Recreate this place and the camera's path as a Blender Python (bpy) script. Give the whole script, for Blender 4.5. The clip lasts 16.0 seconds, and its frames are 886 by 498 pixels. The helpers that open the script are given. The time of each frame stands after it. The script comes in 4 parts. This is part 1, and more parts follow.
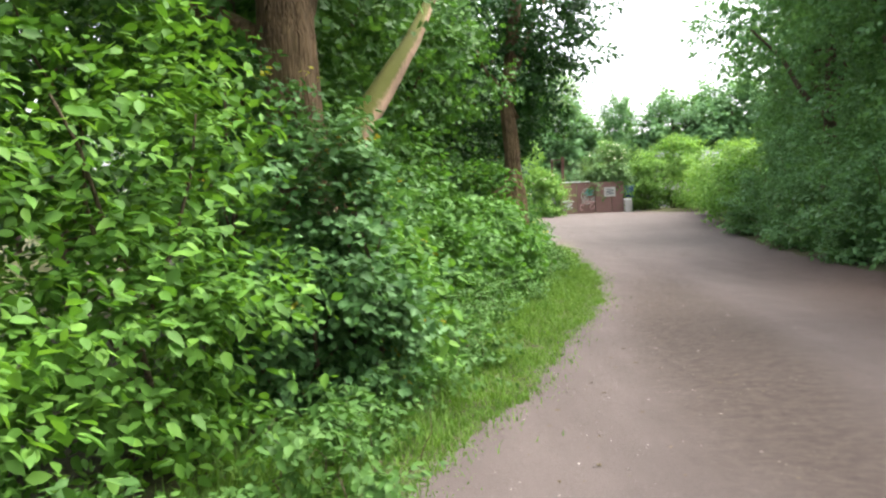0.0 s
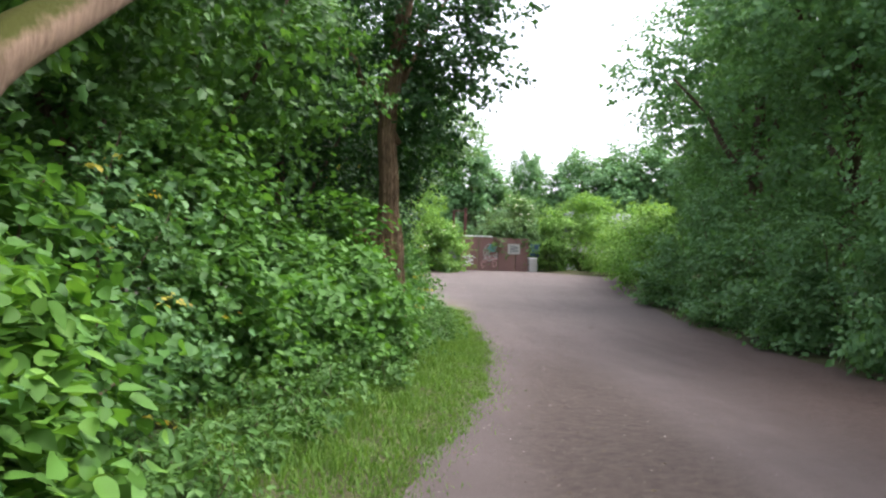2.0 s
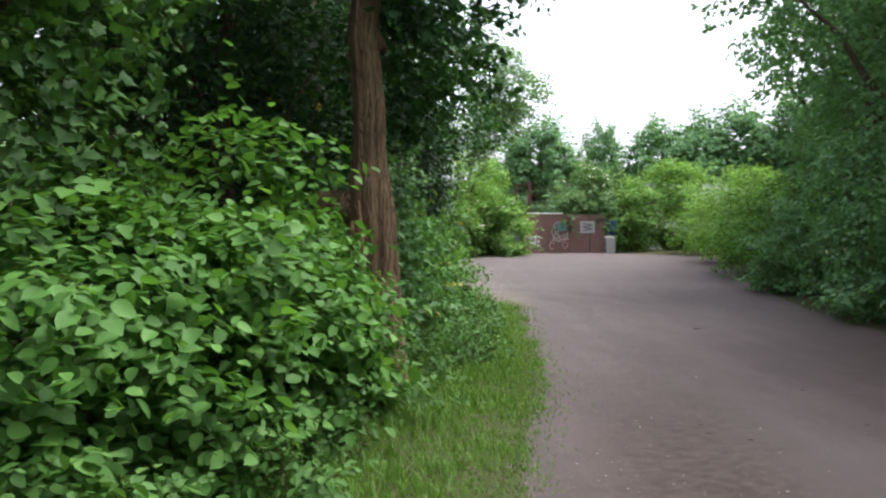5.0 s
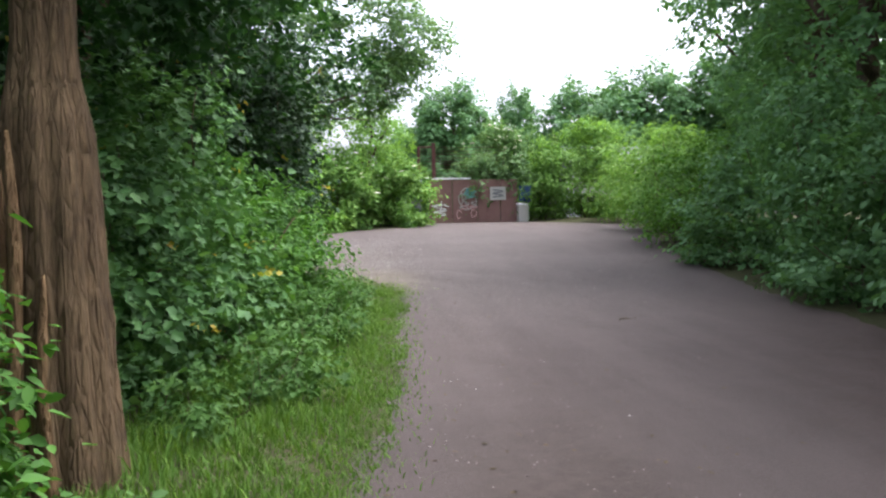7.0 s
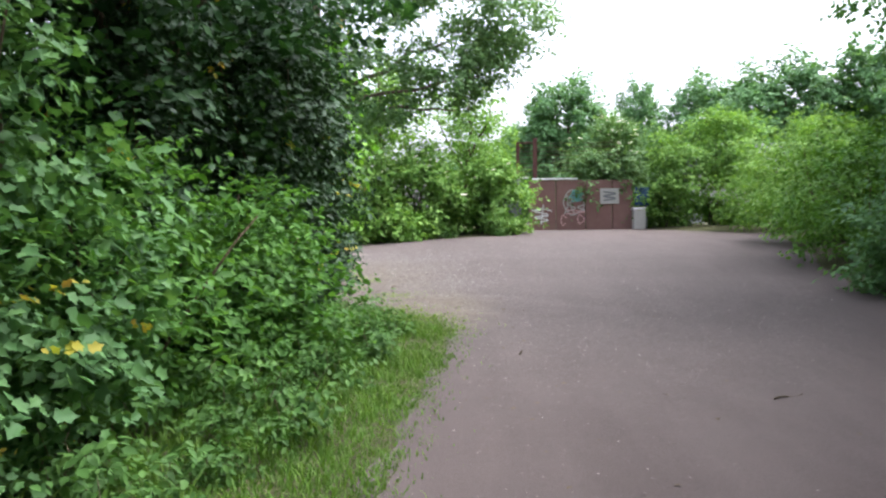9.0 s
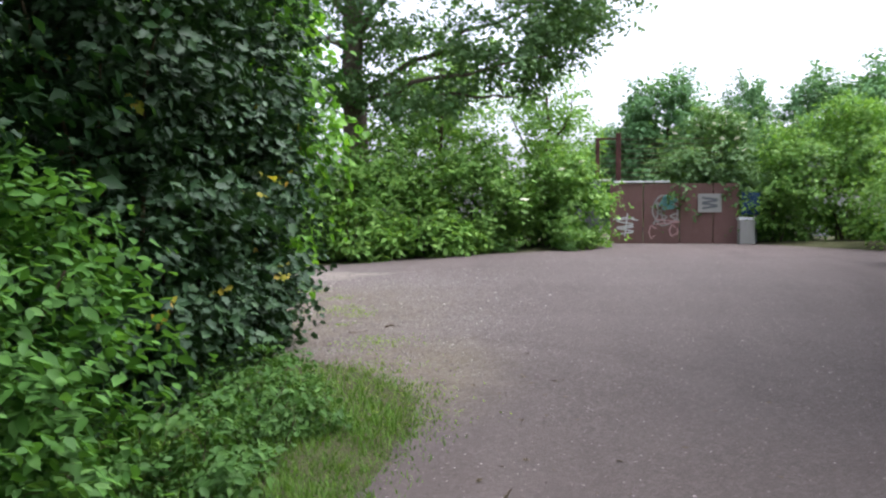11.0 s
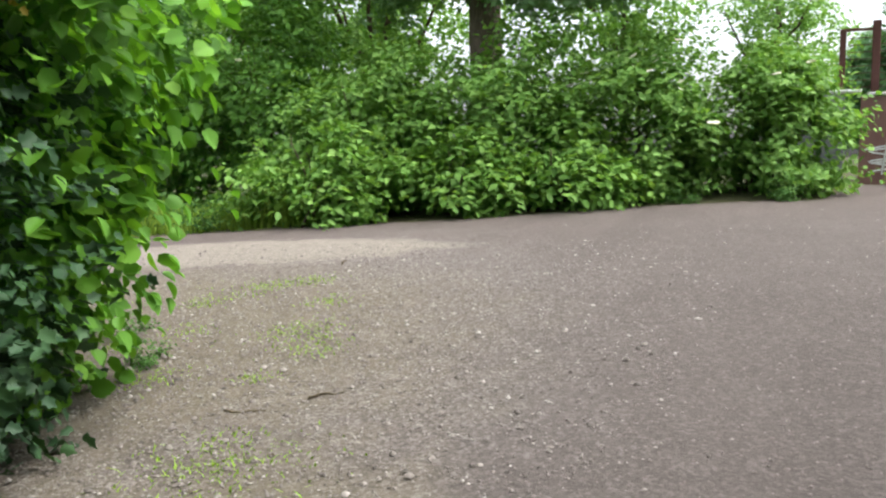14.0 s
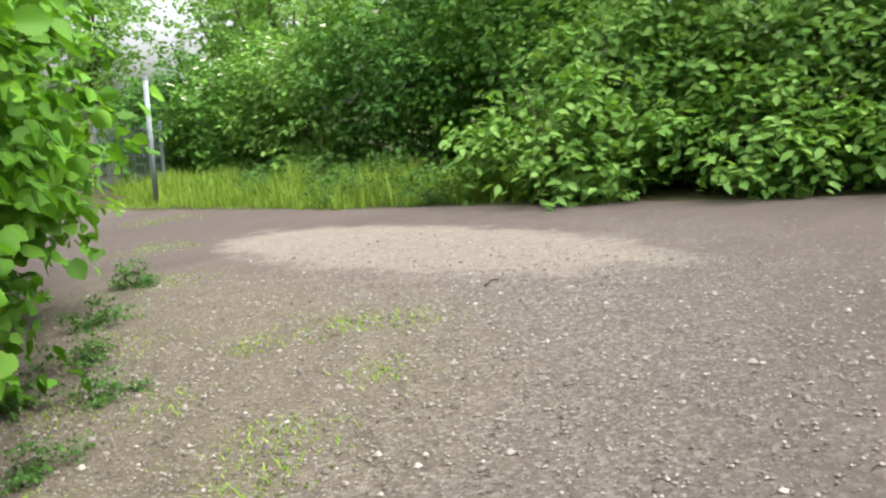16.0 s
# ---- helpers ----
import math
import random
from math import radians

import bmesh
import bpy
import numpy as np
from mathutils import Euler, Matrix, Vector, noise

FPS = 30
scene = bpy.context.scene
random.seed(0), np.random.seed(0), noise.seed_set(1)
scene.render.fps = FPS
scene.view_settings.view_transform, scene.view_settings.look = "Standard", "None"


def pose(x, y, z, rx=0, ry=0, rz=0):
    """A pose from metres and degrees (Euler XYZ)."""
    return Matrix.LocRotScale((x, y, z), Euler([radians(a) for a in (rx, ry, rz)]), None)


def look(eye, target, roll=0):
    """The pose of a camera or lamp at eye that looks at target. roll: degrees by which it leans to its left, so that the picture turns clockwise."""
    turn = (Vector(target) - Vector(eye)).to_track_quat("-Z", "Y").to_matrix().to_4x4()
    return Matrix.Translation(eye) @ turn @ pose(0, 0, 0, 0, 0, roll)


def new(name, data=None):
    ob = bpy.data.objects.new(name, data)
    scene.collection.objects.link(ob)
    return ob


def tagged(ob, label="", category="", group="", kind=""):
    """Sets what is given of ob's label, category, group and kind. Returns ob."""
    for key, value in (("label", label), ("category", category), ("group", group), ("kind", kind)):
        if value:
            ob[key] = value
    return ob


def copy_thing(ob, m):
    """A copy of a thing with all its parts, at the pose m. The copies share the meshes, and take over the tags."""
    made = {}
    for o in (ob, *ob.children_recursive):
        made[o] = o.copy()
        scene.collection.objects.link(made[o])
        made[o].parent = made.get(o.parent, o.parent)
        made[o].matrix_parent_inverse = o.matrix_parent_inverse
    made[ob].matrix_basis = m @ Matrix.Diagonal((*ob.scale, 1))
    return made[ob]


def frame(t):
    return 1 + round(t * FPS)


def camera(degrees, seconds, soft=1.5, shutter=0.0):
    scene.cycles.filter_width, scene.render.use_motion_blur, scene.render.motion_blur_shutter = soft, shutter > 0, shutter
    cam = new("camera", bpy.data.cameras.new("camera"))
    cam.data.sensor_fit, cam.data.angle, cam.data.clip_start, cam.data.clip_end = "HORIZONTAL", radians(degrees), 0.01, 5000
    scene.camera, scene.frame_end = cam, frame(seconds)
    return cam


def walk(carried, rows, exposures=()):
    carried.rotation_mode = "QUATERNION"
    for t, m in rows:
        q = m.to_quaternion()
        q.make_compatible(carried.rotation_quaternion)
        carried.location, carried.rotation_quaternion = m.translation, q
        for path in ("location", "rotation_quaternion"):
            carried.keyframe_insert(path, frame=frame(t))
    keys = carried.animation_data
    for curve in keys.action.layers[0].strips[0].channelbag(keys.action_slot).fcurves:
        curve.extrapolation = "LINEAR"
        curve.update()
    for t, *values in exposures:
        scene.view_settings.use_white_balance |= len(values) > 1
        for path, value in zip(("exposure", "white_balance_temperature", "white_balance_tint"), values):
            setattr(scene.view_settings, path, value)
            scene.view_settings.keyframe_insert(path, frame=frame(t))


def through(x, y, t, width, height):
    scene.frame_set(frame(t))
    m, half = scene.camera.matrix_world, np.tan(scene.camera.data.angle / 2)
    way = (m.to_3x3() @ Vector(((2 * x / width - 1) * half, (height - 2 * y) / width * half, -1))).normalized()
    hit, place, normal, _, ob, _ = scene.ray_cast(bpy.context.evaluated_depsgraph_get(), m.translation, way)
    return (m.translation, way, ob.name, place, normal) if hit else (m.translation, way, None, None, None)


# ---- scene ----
EXPOSURES = [(0, 2.4, 6450, 13), (0.6, 2.3, 6300, 15), (1.5, 2.0, 6150, 18), (3, 2.0, 6100, 19), (5.5, 1.7, 6000, 18), (8, 1.93, 5950, 18), (10.4, 1.88, 5900, 18), (11.1, 1.5, 5850, 19), (11.7, 1.4, 5850, 19), (13, 1.52, 5900, 15), (14.5, 1.76, 6400, 8), (16, 1.76, 6450, 9)]
cam = camera(55.2, 16.0, soft=2.3)
PATH = [
    (0, (-0.275, -0.828, 1.492), (-0.269, 1.171, 1.413), -2.2),
    (0.5, (-0.029, 0.102, 1.497), (0.077, 2.099, 1.49), -1.4),
    (1, (0.149, 0.978, 1.528), (0.388, 2.963, 1.543), 1.4),
    (1.5, (0.394, 1.869, 1.51), (0.594, 3.859, 1.552), 1.6),
    (2, (0.586, 2.835, 1.484), (0.811, 4.821, 1.524), 1.7),
    (2.5, (0.781, 3.707, 1.492), (0.891, 5.704, 1.495), 0.6),
    (3, (1.009, 4.667, 1.543), (1.287, 6.648, 1.548), 1.9),
    (5.5, (1.925, 8.645, 1.448), (1.947, 10.645, 1.454), -0.3),
    (6, (2.203, 9.5, 1.454), (2.476, 11.482, 1.477), -0.1),
    (6.5, (2.391, 10.318, 1.443), (2.475, 12.316, 1.407), -0.8),
    (7, (2.676, 11.209, 1.45), (2.908, 13.194, 1.381), -1.0),
    (7.5, (2.859, 12.059, 1.465), (2.99, 14.053, 1.383), -1.0),
    (8, (3.127, 12.915, 1.483), (3.327, 14.903, 1.407), -0.2),
    (10.5, (4.322, 17.757, 1.592), (3.817, 19.692, 1.561), -1.1),
    (11, (4.478, 18.709, 1.606), (4.196, 20.689, 1.566), 0.1),
    (11.5, (4.523, 19.602, 1.613), (4.141, 21.563, 1.521), -0.3),
    (12, (4.629, 20.531, 1.63), (4.275, 22.495, 1.503), -0.9),
    (12.5, (4.665, 21.449, 1.67), (4.095, 23.362, 1.553), -0.6),
    (13, (4.802, 22.392, 1.692), (4.263, 24.313, 1.565), -0.4),
    (13.5, (4.835, 23.275, 1.714), (4.118, 25.134, 1.544), -0.4),
    (14, (4.935, 24.126, 1.796), (4.138, 25.949, 1.589), -0.5),
    (14.5, (4.955, 24.974, 1.822), (3.934, 26.679, 1.601), -0.9),
    (15, (4.978, 25.795, 1.886), (3.813, 27.391, 1.58), -1.3),
    (15.5, (4.888, 26.553, 1.937), (3.458, 27.912, 1.607), -2.0),
    (16, (4.75, 27.345, 2.003), (3.262, 28.639, 1.667), -2.0),
]
walk(cam, [(t, look(eye, target, roll)) for t, eye, target, roll in PATH], EXPOSURES)

# ---- light ----
world = bpy.data.worlds.new("sky")
scene.world = world
world.use_nodes = True
wn = world.node_tree
sky = wn.nodes.new("ShaderNodeTexSky")
sky.sky_type, sky.sun_disc = "NISHITA", False
sky.sun_elevation, sky.sun_rotation = radians(64), radians(80)
sky.air_density, sky.dust_density, sky.ozone_density = 1.0, 6.0, 0.6
wn.nodes["Background"].inputs["Strength"].default_value = 0.15
cloud = wn.nodes.new("ShaderNodeHueSaturation")
cloud.inputs["Saturation"].default_value, cloud.inputs["Value"].default_value = 0.3, 1.15
wn.links.new(sky.outputs["Color"], cloud.inputs["Color"])
wn.links.new(cloud.outputs["Color"], wn.nodes["Background"].inputs["Color"])
sun_lamp = bpy.data.lights.new("sun", "SUN")
sun_lamp.energy, sun_lamp.angle, sun_lamp.color = 1.15, radians(24), (1.0, 0.95, 0.88)
sun = new("sun", sun_lamp)
sun.matrix_world = look((0, 0, 30), (-math.sin(radians(80)) * 20, -math.cos(radians(80)) * 20, 30 - 20 * math.tan(radians(64))))


# ---- materials ----
def material(name, rough=0.7, spec=0.3):
    m = bpy.data.materials.new(name)
    m.use_nodes = True
    b = m.node_tree.nodes["Principled BSDF"]
    b.inputs["Roughness"].default_value = rough
    b.inputs["Specular IOR Level"].default_value = spec
    return m, m.node_tree, b


def node(tree, kind, **values):
    n = tree.nodes.new(kind)
    for key, value in values.items():
        n.inputs[key.replace("_", " ")].default_value = value
    return n


def ramp(tree, source, stops):
    r = tree.nodes.new("ShaderNodeValToRGB")
    while len(r.color_ramp.elements) < len(stops):
        r.color_ramp.elements.new(0.5)
    for e, (at, colour) in zip(r.color_ramp.elements, stops):
        e.position, e.color = at, (*colour, 1)
    tree.links.new(source, r.inputs["Fac"])
    return r.outputs["Color"]


def mix(tree, fac, a, b, mode="MIX"):
    m = tree.nodes.new("ShaderNodeMix")
    m.data_type, m.blend_type = "RGBA", mode
    for value, slot in ((fac, m.inputs["Factor"]), (a, m.inputs["A"]), (b, m.inputs["B"])):
        if isinstance(value, bpy.types.NodeSocket):
            tree.links.new(value, slot)
        else:
            slot.default_value = (*value, 1) if isinstance(value, tuple) else value
    return m.outputs["Result"]


def coords(tree, scale=(1, 1, 1)):
    g = tree.nodes.new("ShaderNodeNewGeometry")
    v = tree.nodes.new("ShaderNodeVectorMath")
    v.operation = "MULTIPLY"
    v.inputs[1].default_value = scale
    tree.links.new(g.outputs["Position"], v.inputs[0])
    return v.outputs[0]


def noise_at(tree, vector, scale, detail=4, rough=0.6):
    n = node(tree, "ShaderNodeTexNoise", Scale=scale, Detail=detail, Roughness=rough)
    tree.links.new(vector, n.inputs["Vector"])
    return n.outputs["Fac"]


def bump(tree, bsdf, height, strength, distance):
    b = node(tree, "ShaderNodeBump", Strength=strength, Distance=distance)
    tree.links.new(height, b.inputs["Height"])
    tree.links.new(b.outputs["Normal"], bsdf.inputs["Normal"])


def leaf_material(name, dark, mid, light, shine=0.2, through=0.35):
    m, t, b = material(name, 0.58, shine)
    g = t.nodes.new("ShaderNodeNewGeometry")
    base = ramp(t, g.outputs["Random Per Island"], ((0.0, dark), (0.55, mid), (1.0, light)))
    patch = noise_at(t, coords(t), 1.1, 3)
    colour = mix(t, patch, base, mix(t, 0.5, base, light))
    t.links.new(colour, b.inputs["Base Color"])
    tr = t.nodes.new("ShaderNodeBsdfTranslucent")
    t.links.new(mix(t, 1.0, colour, (1.0, 1.0, 0.45), "MULTIPLY"), tr.inputs["Color"])
    mixer = t.nodes.new("ShaderNodeMixShader")
    mixer.inputs[0].default_value = through
    t.links.new(b.outputs[0], mixer.inputs[1])
    t.links.new(tr.outputs[0], mixer.inputs[2])
    t.links.new(mixer.outputs[0], t.nodes["Material Output"].inputs["Surface"])
    return m


def bark_material(name, dark, light, moss=0.0, top=0.8, cracked=True):
    m, t, b = material(name, 0.9, 0.15)
    v = coords(t, (1, 1, 0.16))
    ridges = noise_at(t, v, 34, 6, 0.7)
    broad = noise_at(t, coords(t), 3.0, 4)
    colour = ramp(t, ridges, ((0.32, dark), (0.68, light)))
    colour = mix(t, 0.45, colour, ramp(t, broad, ((0.3, dark), (0.7, light))))
    if moss:
        g = t.nodes.new("ShaderNodeNewGeometry")
        z = t.nodes.new("ShaderNodeSeparateXYZ")
        t.links.new(g.outputs["Normal"], z.inputs[0])
        a = t.nodes.new("ShaderNodeMath")
        a.operation = "MULTIPLY_ADD"
        a.inputs[1].default_value, a.inputs[2].default_value = top, -0.4
        t.links.new(z.outputs["Z"], a.inputs[0])
        s = t.nodes.new("ShaderNodeMath")
        s.operation, s.use_clamp = "ADD", True
        t.links.new(a.outputs[0], s.inputs[0])
        t.links.new(ramp(t, noise_at(t, coords(t), 9, 5), ((0.4, (0, 0, 0)), (0.62, (moss, moss, moss)))), s.inputs[1])
        colour = mix(t, s.outputs[0], colour, (0.055, 0.06, 0.01))
    t.links.new(colour, b.inputs["Base Color"])
    if not cracked:
        bump(t, b, ridges, 0.5, 0.02)
        return m
    crack = t.nodes.new("ShaderNodeTexVoronoi")
    crack.feature = "DISTANCE_TO_EDGE"
    crack.inputs["Scale"].default_value = 30
    bend = t.nodes.new("ShaderNodeVectorMath")
    bend.operation = "ADD"
    t.links.new(coords(t, (1, 1, 0.13)), bend.inputs[0])
    t.links.new(mix(t, 1.0, node(t, "ShaderNodeTexNoise", Scale=7.0).outputs["Color"], (0.06, 0.06, 0.02), "MULTIPLY"), bend.inputs[1])
    t.links.new(bend.outputs[0], crack.inputs["Vector"])
    gap = ramp(t, crack.outputs["Distance"], ((0.0, (0, 0, 0)), (0.22, (1, 1, 1))))
    t.links.new(mix(t, gap, mix(t, 0.35, colour, dark), colour), b.inputs["Base Color"])
    bump(t, b, mix(t, 0.65, gap, ridges), 0.9, 0.035)
    return m


MAPLE = leaf_material("maple_leaf", (0.03, 0.088, 0.026), (0.06, 0.155, 0.045), (0.105, 0.22, 0.07))
# Dark copy of maple_leaf: shade of the deep hedge is in the colour.
MAPLE_SHADED = leaf_material("shaded_maple_leaf", (0.008, 0.028, 0.011), (0.017, 0.05, 0.018), (0.045, 0.1, 0.034), 0.25, 0.18)
DOGWOOD = leaf_material("dogwood_leaf", (0.03, 0.09, 0.017), (0.056, 0.155, 0.026), (0.105, 0.24, 0.045), 0.2, 0.42)
HAZEL = leaf_material("hazel_leaf", (0.032, 0.1, 0.014), (0.075, 0.215, 0.022), (0.19, 0.4, 0.04), 0.25, 0.45)
# Lighter dogwood copy: light on the nearest bushes is in its colour.
LIT_DOGWOOD = leaf_material("lit_dogwood_leaf", (0.035, 0.104, 0.014), (0.066, 0.178, 0.024), (0.135, 0.28, 0.042), 0.2, 0.42)
ELDER = leaf_material("elder_leaf", (0.068, 0.162, 0.028), (0.128, 0.275, 0.05), (0.215, 0.37, 0.085), 0.2, 0.42)
# Hedge-tree leaf darkened for the shade below the canopy; HEDGE_TREE is its lighter copy.
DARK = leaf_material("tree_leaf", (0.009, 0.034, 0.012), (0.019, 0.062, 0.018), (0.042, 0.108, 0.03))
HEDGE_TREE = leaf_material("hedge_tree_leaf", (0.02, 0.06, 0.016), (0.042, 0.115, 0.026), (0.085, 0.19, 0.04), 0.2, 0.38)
WILLOW = leaf_material("willow_leaf", (0.06, 0.135, 0.045), (0.1, 0.205, 0.07), (0.17, 0.28, 0.12), 0.2, 0.45)
# Green lifted above the leaves' own tone to carry the lens glare.
VEILED = leaf_material("veiled_leaf", (0.052, 0.13, 0.05), (0.092, 0.21, 0.08), (0.145, 0.285, 0.112), 0.2, 0.4)
NETTLE = leaf_material("nettle_leaf", (0.027, 0.078, 0.016), (0.05, 0.13, 0.026), (0.09, 0.185, 0.042), 0.15, 0.35)
YOUNG = leaf_material("young_leaf", (0.2, 0.28, 0.02), (0.32, 0.34, 0.03), (0.42, 0.26, 0.07), 0.2, 0.45)
GRASS = leaf_material("grass_blade", (0.04, 0.1, 0.015), (0.078, 0.175, 0.026), (0.135, 0.235, 0.044), 0.12, 0.4)
MOSS = leaf_material("moss_grass", (0.09, 0.165, 0.02), (0.15, 0.26, 0.03), (0.24, 0.34, 0.06), 0.1, 0.35)
BLOSSOM, bt, bb = material("blossom", 0.8, 0.1)
bb.inputs["Base Color"].default_value = (0.72, 0.68, 0.55, 1)
BARK = bark_material("oak_bark", (0.036, 0.024, 0.013), (0.2, 0.138, 0.076), 0.14)
BARK_PALE = bark_material("split_bark", (0.085, 0.05, 0.024), (0.3, 0.195, 0.1), 0.08)
BARK_MOSSY = bark_material("mossy_bark", (0.1, 0.065, 0.042), (0.31, 0.215, 0.145), 0.55, 2.3, False)
BARK_DARK = bark_material("shaded_bark", (0.03, 0.022, 0.016), (0.16, 0.115, 0.08), 0.35)
BARK_GREY = bark_material("willow_bark", (0.06, 0.046, 0.034), (0.23, 0.185, 0.135), 0.15)
TWIG = bark_material("twig_bark", (0.05, 0.04, 0.025), (0.15, 0.12, 0.07))


def zone(t, centre, scale, turn, soft, ragged):
    """A ragged patch: 1 inside, 0 outside, about a centre on the ground."""
    g = t.nodes.new("ShaderNodeNewGeometry")
    mp = t.nodes.new("ShaderNodeMapping")
    mp.vector_type = "TEXTURE"
    mp.inputs["Location"].default_value = (*centre, 0)
    mp.inputs["Rotation"].default_value = (0, 0, turn)
    mp.inputs["Scale"].default_value = (*scale, 1000)
    t.links.new(g.outputs["Position"], mp.inputs["Vector"])
    far = t.nodes.new("ShaderNodeVectorMath")
    far.operation = "LENGTH"
    t.links.new(mp.outputs[0], far.inputs[0])
    rag = t.nodes.new("ShaderNodeMath")
    rag.operation = "MULTIPLY_ADD"
    rag.inputs[1].default_value = ragged
    t.links.new(noise_at(t, coords(t), 2.4, 7, 0.7), rag.inputs[0])
    t.links.new(far.outputs["Value"], rag.inputs[2])
    r = t.nodes.new("ShaderNodeMapRange")
    r.interpolation_type = "SMOOTHSTEP"
    for slot, value in zip(("From Min", "From Max", "To Min", "To Max"), (1 + ragged / 2 + soft, 1 + ragged / 2 - soft, 0, 1)):
        r.inputs[slot].default_value = value
    t.links.new(rag.outputs[0], r.inputs["Value"])
    return r.outputs[0]


def road_material():
    m, t, b = material("packed_dirt", 0.9, 0.15)
    v = coords(t)
    grit = noise_at(t, v, 90, 6, 0.75)
    patch = noise_at(t, v, 0.8, 6, 0.65)
    track = noise_at(t, coords(t, (1.4, 0.14, 1)), 1.6, 4)
    colour = ramp(t, patch, ((0.3, (0.055, 0.043, 0.038)), (0.7, (0.105, 0.085, 0.076))))
    colour = mix(t, 0.5, colour, ramp(t, track, ((0.35, (0.05, 0.038, 0.033)), (0.65, (0.105, 0.085, 0.076)))))
    colour = mix(t, 0.5, colour, ramp(t, grit, ((0.35, (0.04, 0.032, 0.029)), (0.66, (0.125, 0.106, 0.096)))))
    cells = node(t, "ShaderNodeTexVoronoi", Scale=48.0)
    t.links.new(v, cells.inputs["Vector"])
    fine = node(t, "ShaderNodeTexVoronoi", Scale=110.0)
    t.links.new(v, fine.inputs["Vector"])
    shade = []
    for c in (cells, fine):
        sep = t.nodes.new("ShaderNodeSeparateColor")
        t.links.new(c.outputs["Color"], sep.inputs[0])
        shade.append(sep.outputs[0])
    chips = mix(t, 0.5, ramp(t, shade[0], ((0.1, (0.045, 0.04, 0.035)), (0.7, (0.115, 0.102, 0.092)), (1.0, (0.27, 0.25, 0.225)))),
                ramp(t, shade[1], ((0.1, (0.055, 0.047, 0.041)), (0.75, (0.115, 0.1, 0.09)), (1.0, (0.24, 0.22, 0.2)))))
    chips = mix(t, 0.22, chips, colour)
    earth = mix(t, 0.45, chips, ramp(t, noise_at(t, v, 5, 6, 0.7), ((0.3, (0.07, 0.058, 0.034)), (0.5, (0.115, 0.1, 0.055)), (0.7, (0.15, 0.12, 0.08)))))
    sand = mix(t, 0.5, chips, ramp(t, noise_at(t, v, 14, 5), ((0.3, (0.17, 0.148, 0.118)), (0.7, (0.27, 0.24, 0.2)))))
    colour = mix(t, zone(t, (2.6, 8.5), (0.75, 7.5), -0.17, 0.5, 0.5), colour, ramp(t, noise_at(t, v, 9, 6, 0.7), ((0.3, (0.034, 0.026, 0.021)), (0.7, (0.07, 0.055, 0.045)))))
    # Dirt colour darkened by hand for the tree shade on the right margin.
    shaded_dirt = ramp(t, noise_at(t, v, 16, 6, 0.7), ((0.3, (0.036, 0.024, 0.018)), (0.7, (0.085, 0.06, 0.048))))
    colour = mix(t, zone(t, (6.6, 8.0), (2.0, 12.0), -0.16, 0.6, 0.6), colour, shaded_dirt)
    colour = mix(t, zone(t, (5.0, 28.5), (4.2, 6.5), 0.1, 0.6, 0.75), colour, mix(t, 0.25, mix(t, 0.5, chips, colour), (0.042, 0.036, 0.032)))
    colour = mix(t, zone(t, (1.2, 28.4), (2.3, 4.6), 0.2, 0.4, 0.9), colour, chips)
    colour = mix(t, zone(t, (-0.2, 28.5), (3.0, 2.4), 0.0, 0.4, 0.9), colour, earth)
    colour = mix(t, zone(t, (3.0, 25.6), (0.9, 1.5), 0.0, 0.5, 0.9), colour, earth)
    colour = mix(t, zone(t, (-1.15, 31.95), (2.6, 0.85), 0.06, 0.16, 1.1), colour, sand)
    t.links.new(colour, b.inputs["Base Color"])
    bump(t, b, grit, 0.6, 0.012)
    return m


def soil_material():
    m, t, b = material("leafy_soil", 0.95, 0.1)
    v = coords(t)
    colour = ramp(t, noise_at(t, v, 22, 6, 0.7), ((0.3, (0.03, 0.028, 0.014)), (0.55, (0.055, 0.06, 0.025)), (0.75, (0.10, 0.085, 0.05))))
    t.links.new(colour, b.inputs["Base Color"])
    bump(t, b, noise_at(t, v, 40, 5), 0.8, 0.03)
    return m


ROAD = road_material()
SOIL = soil_material()


def stone_material():
    m, t, b = material("loose_stone", 0.8, 0.3)
    g = t.nodes.new("ShaderNodeNewGeometry")
    t.links.new(ramp(t, g.outputs["Random Per Island"], ((0.0, (0.07, 0.06, 0.052)), (0.6, (0.15, 0.13, 0.115)), (0.93, (0.2, 0.18, 0.16)), (1.0, (0.3, 0.28, 0.255)))), b.inputs["Base Color"])
    return m


STONE = stone_material()


def metal_paint(name, base, worn, rough=0.6, metal=0.0, amount=0.5):
    m, t, b = material(name, rough, 0.35)
    b.inputs["Metallic"].default_value = metal
    n = noise_at(t, coords(t), 6, 6, 0.7)
    streak = noise_at(t, coords(t, (6, 6, 0.6)), 4, 4)
    colour = mix(t, 0.4, ramp(t, n, ((0.35, base), (0.75, worn))), ramp(t, streak, ((0.35, base), (0.7, worn))))
    t.links.new(mix(t, amount, base, colour), b.inputs["Base Color"])
    bump(t, b, n, 0.2, 0.005)
    return m


RUST = metal_paint("rust_red_steel", (0.17, 0.09, 0.078), (0.25, 0.155, 0.135), 0.75)
RUST_DARK = metal_paint("dark_rust", (0.07, 0.03, 0.025), (0.15, 0.06, 0.045), 0.8)
GREY_PAINT = metal_paint("grey_paint", (0.13, 0.14, 0.15), (0.22, 0.22, 0.22), 0.7)
WHITE_PAINT = metal_paint("white_paint", (0.75, 0.76, 0.76), (0.5, 0.49, 0.47), 0.6, 0, 0.4)
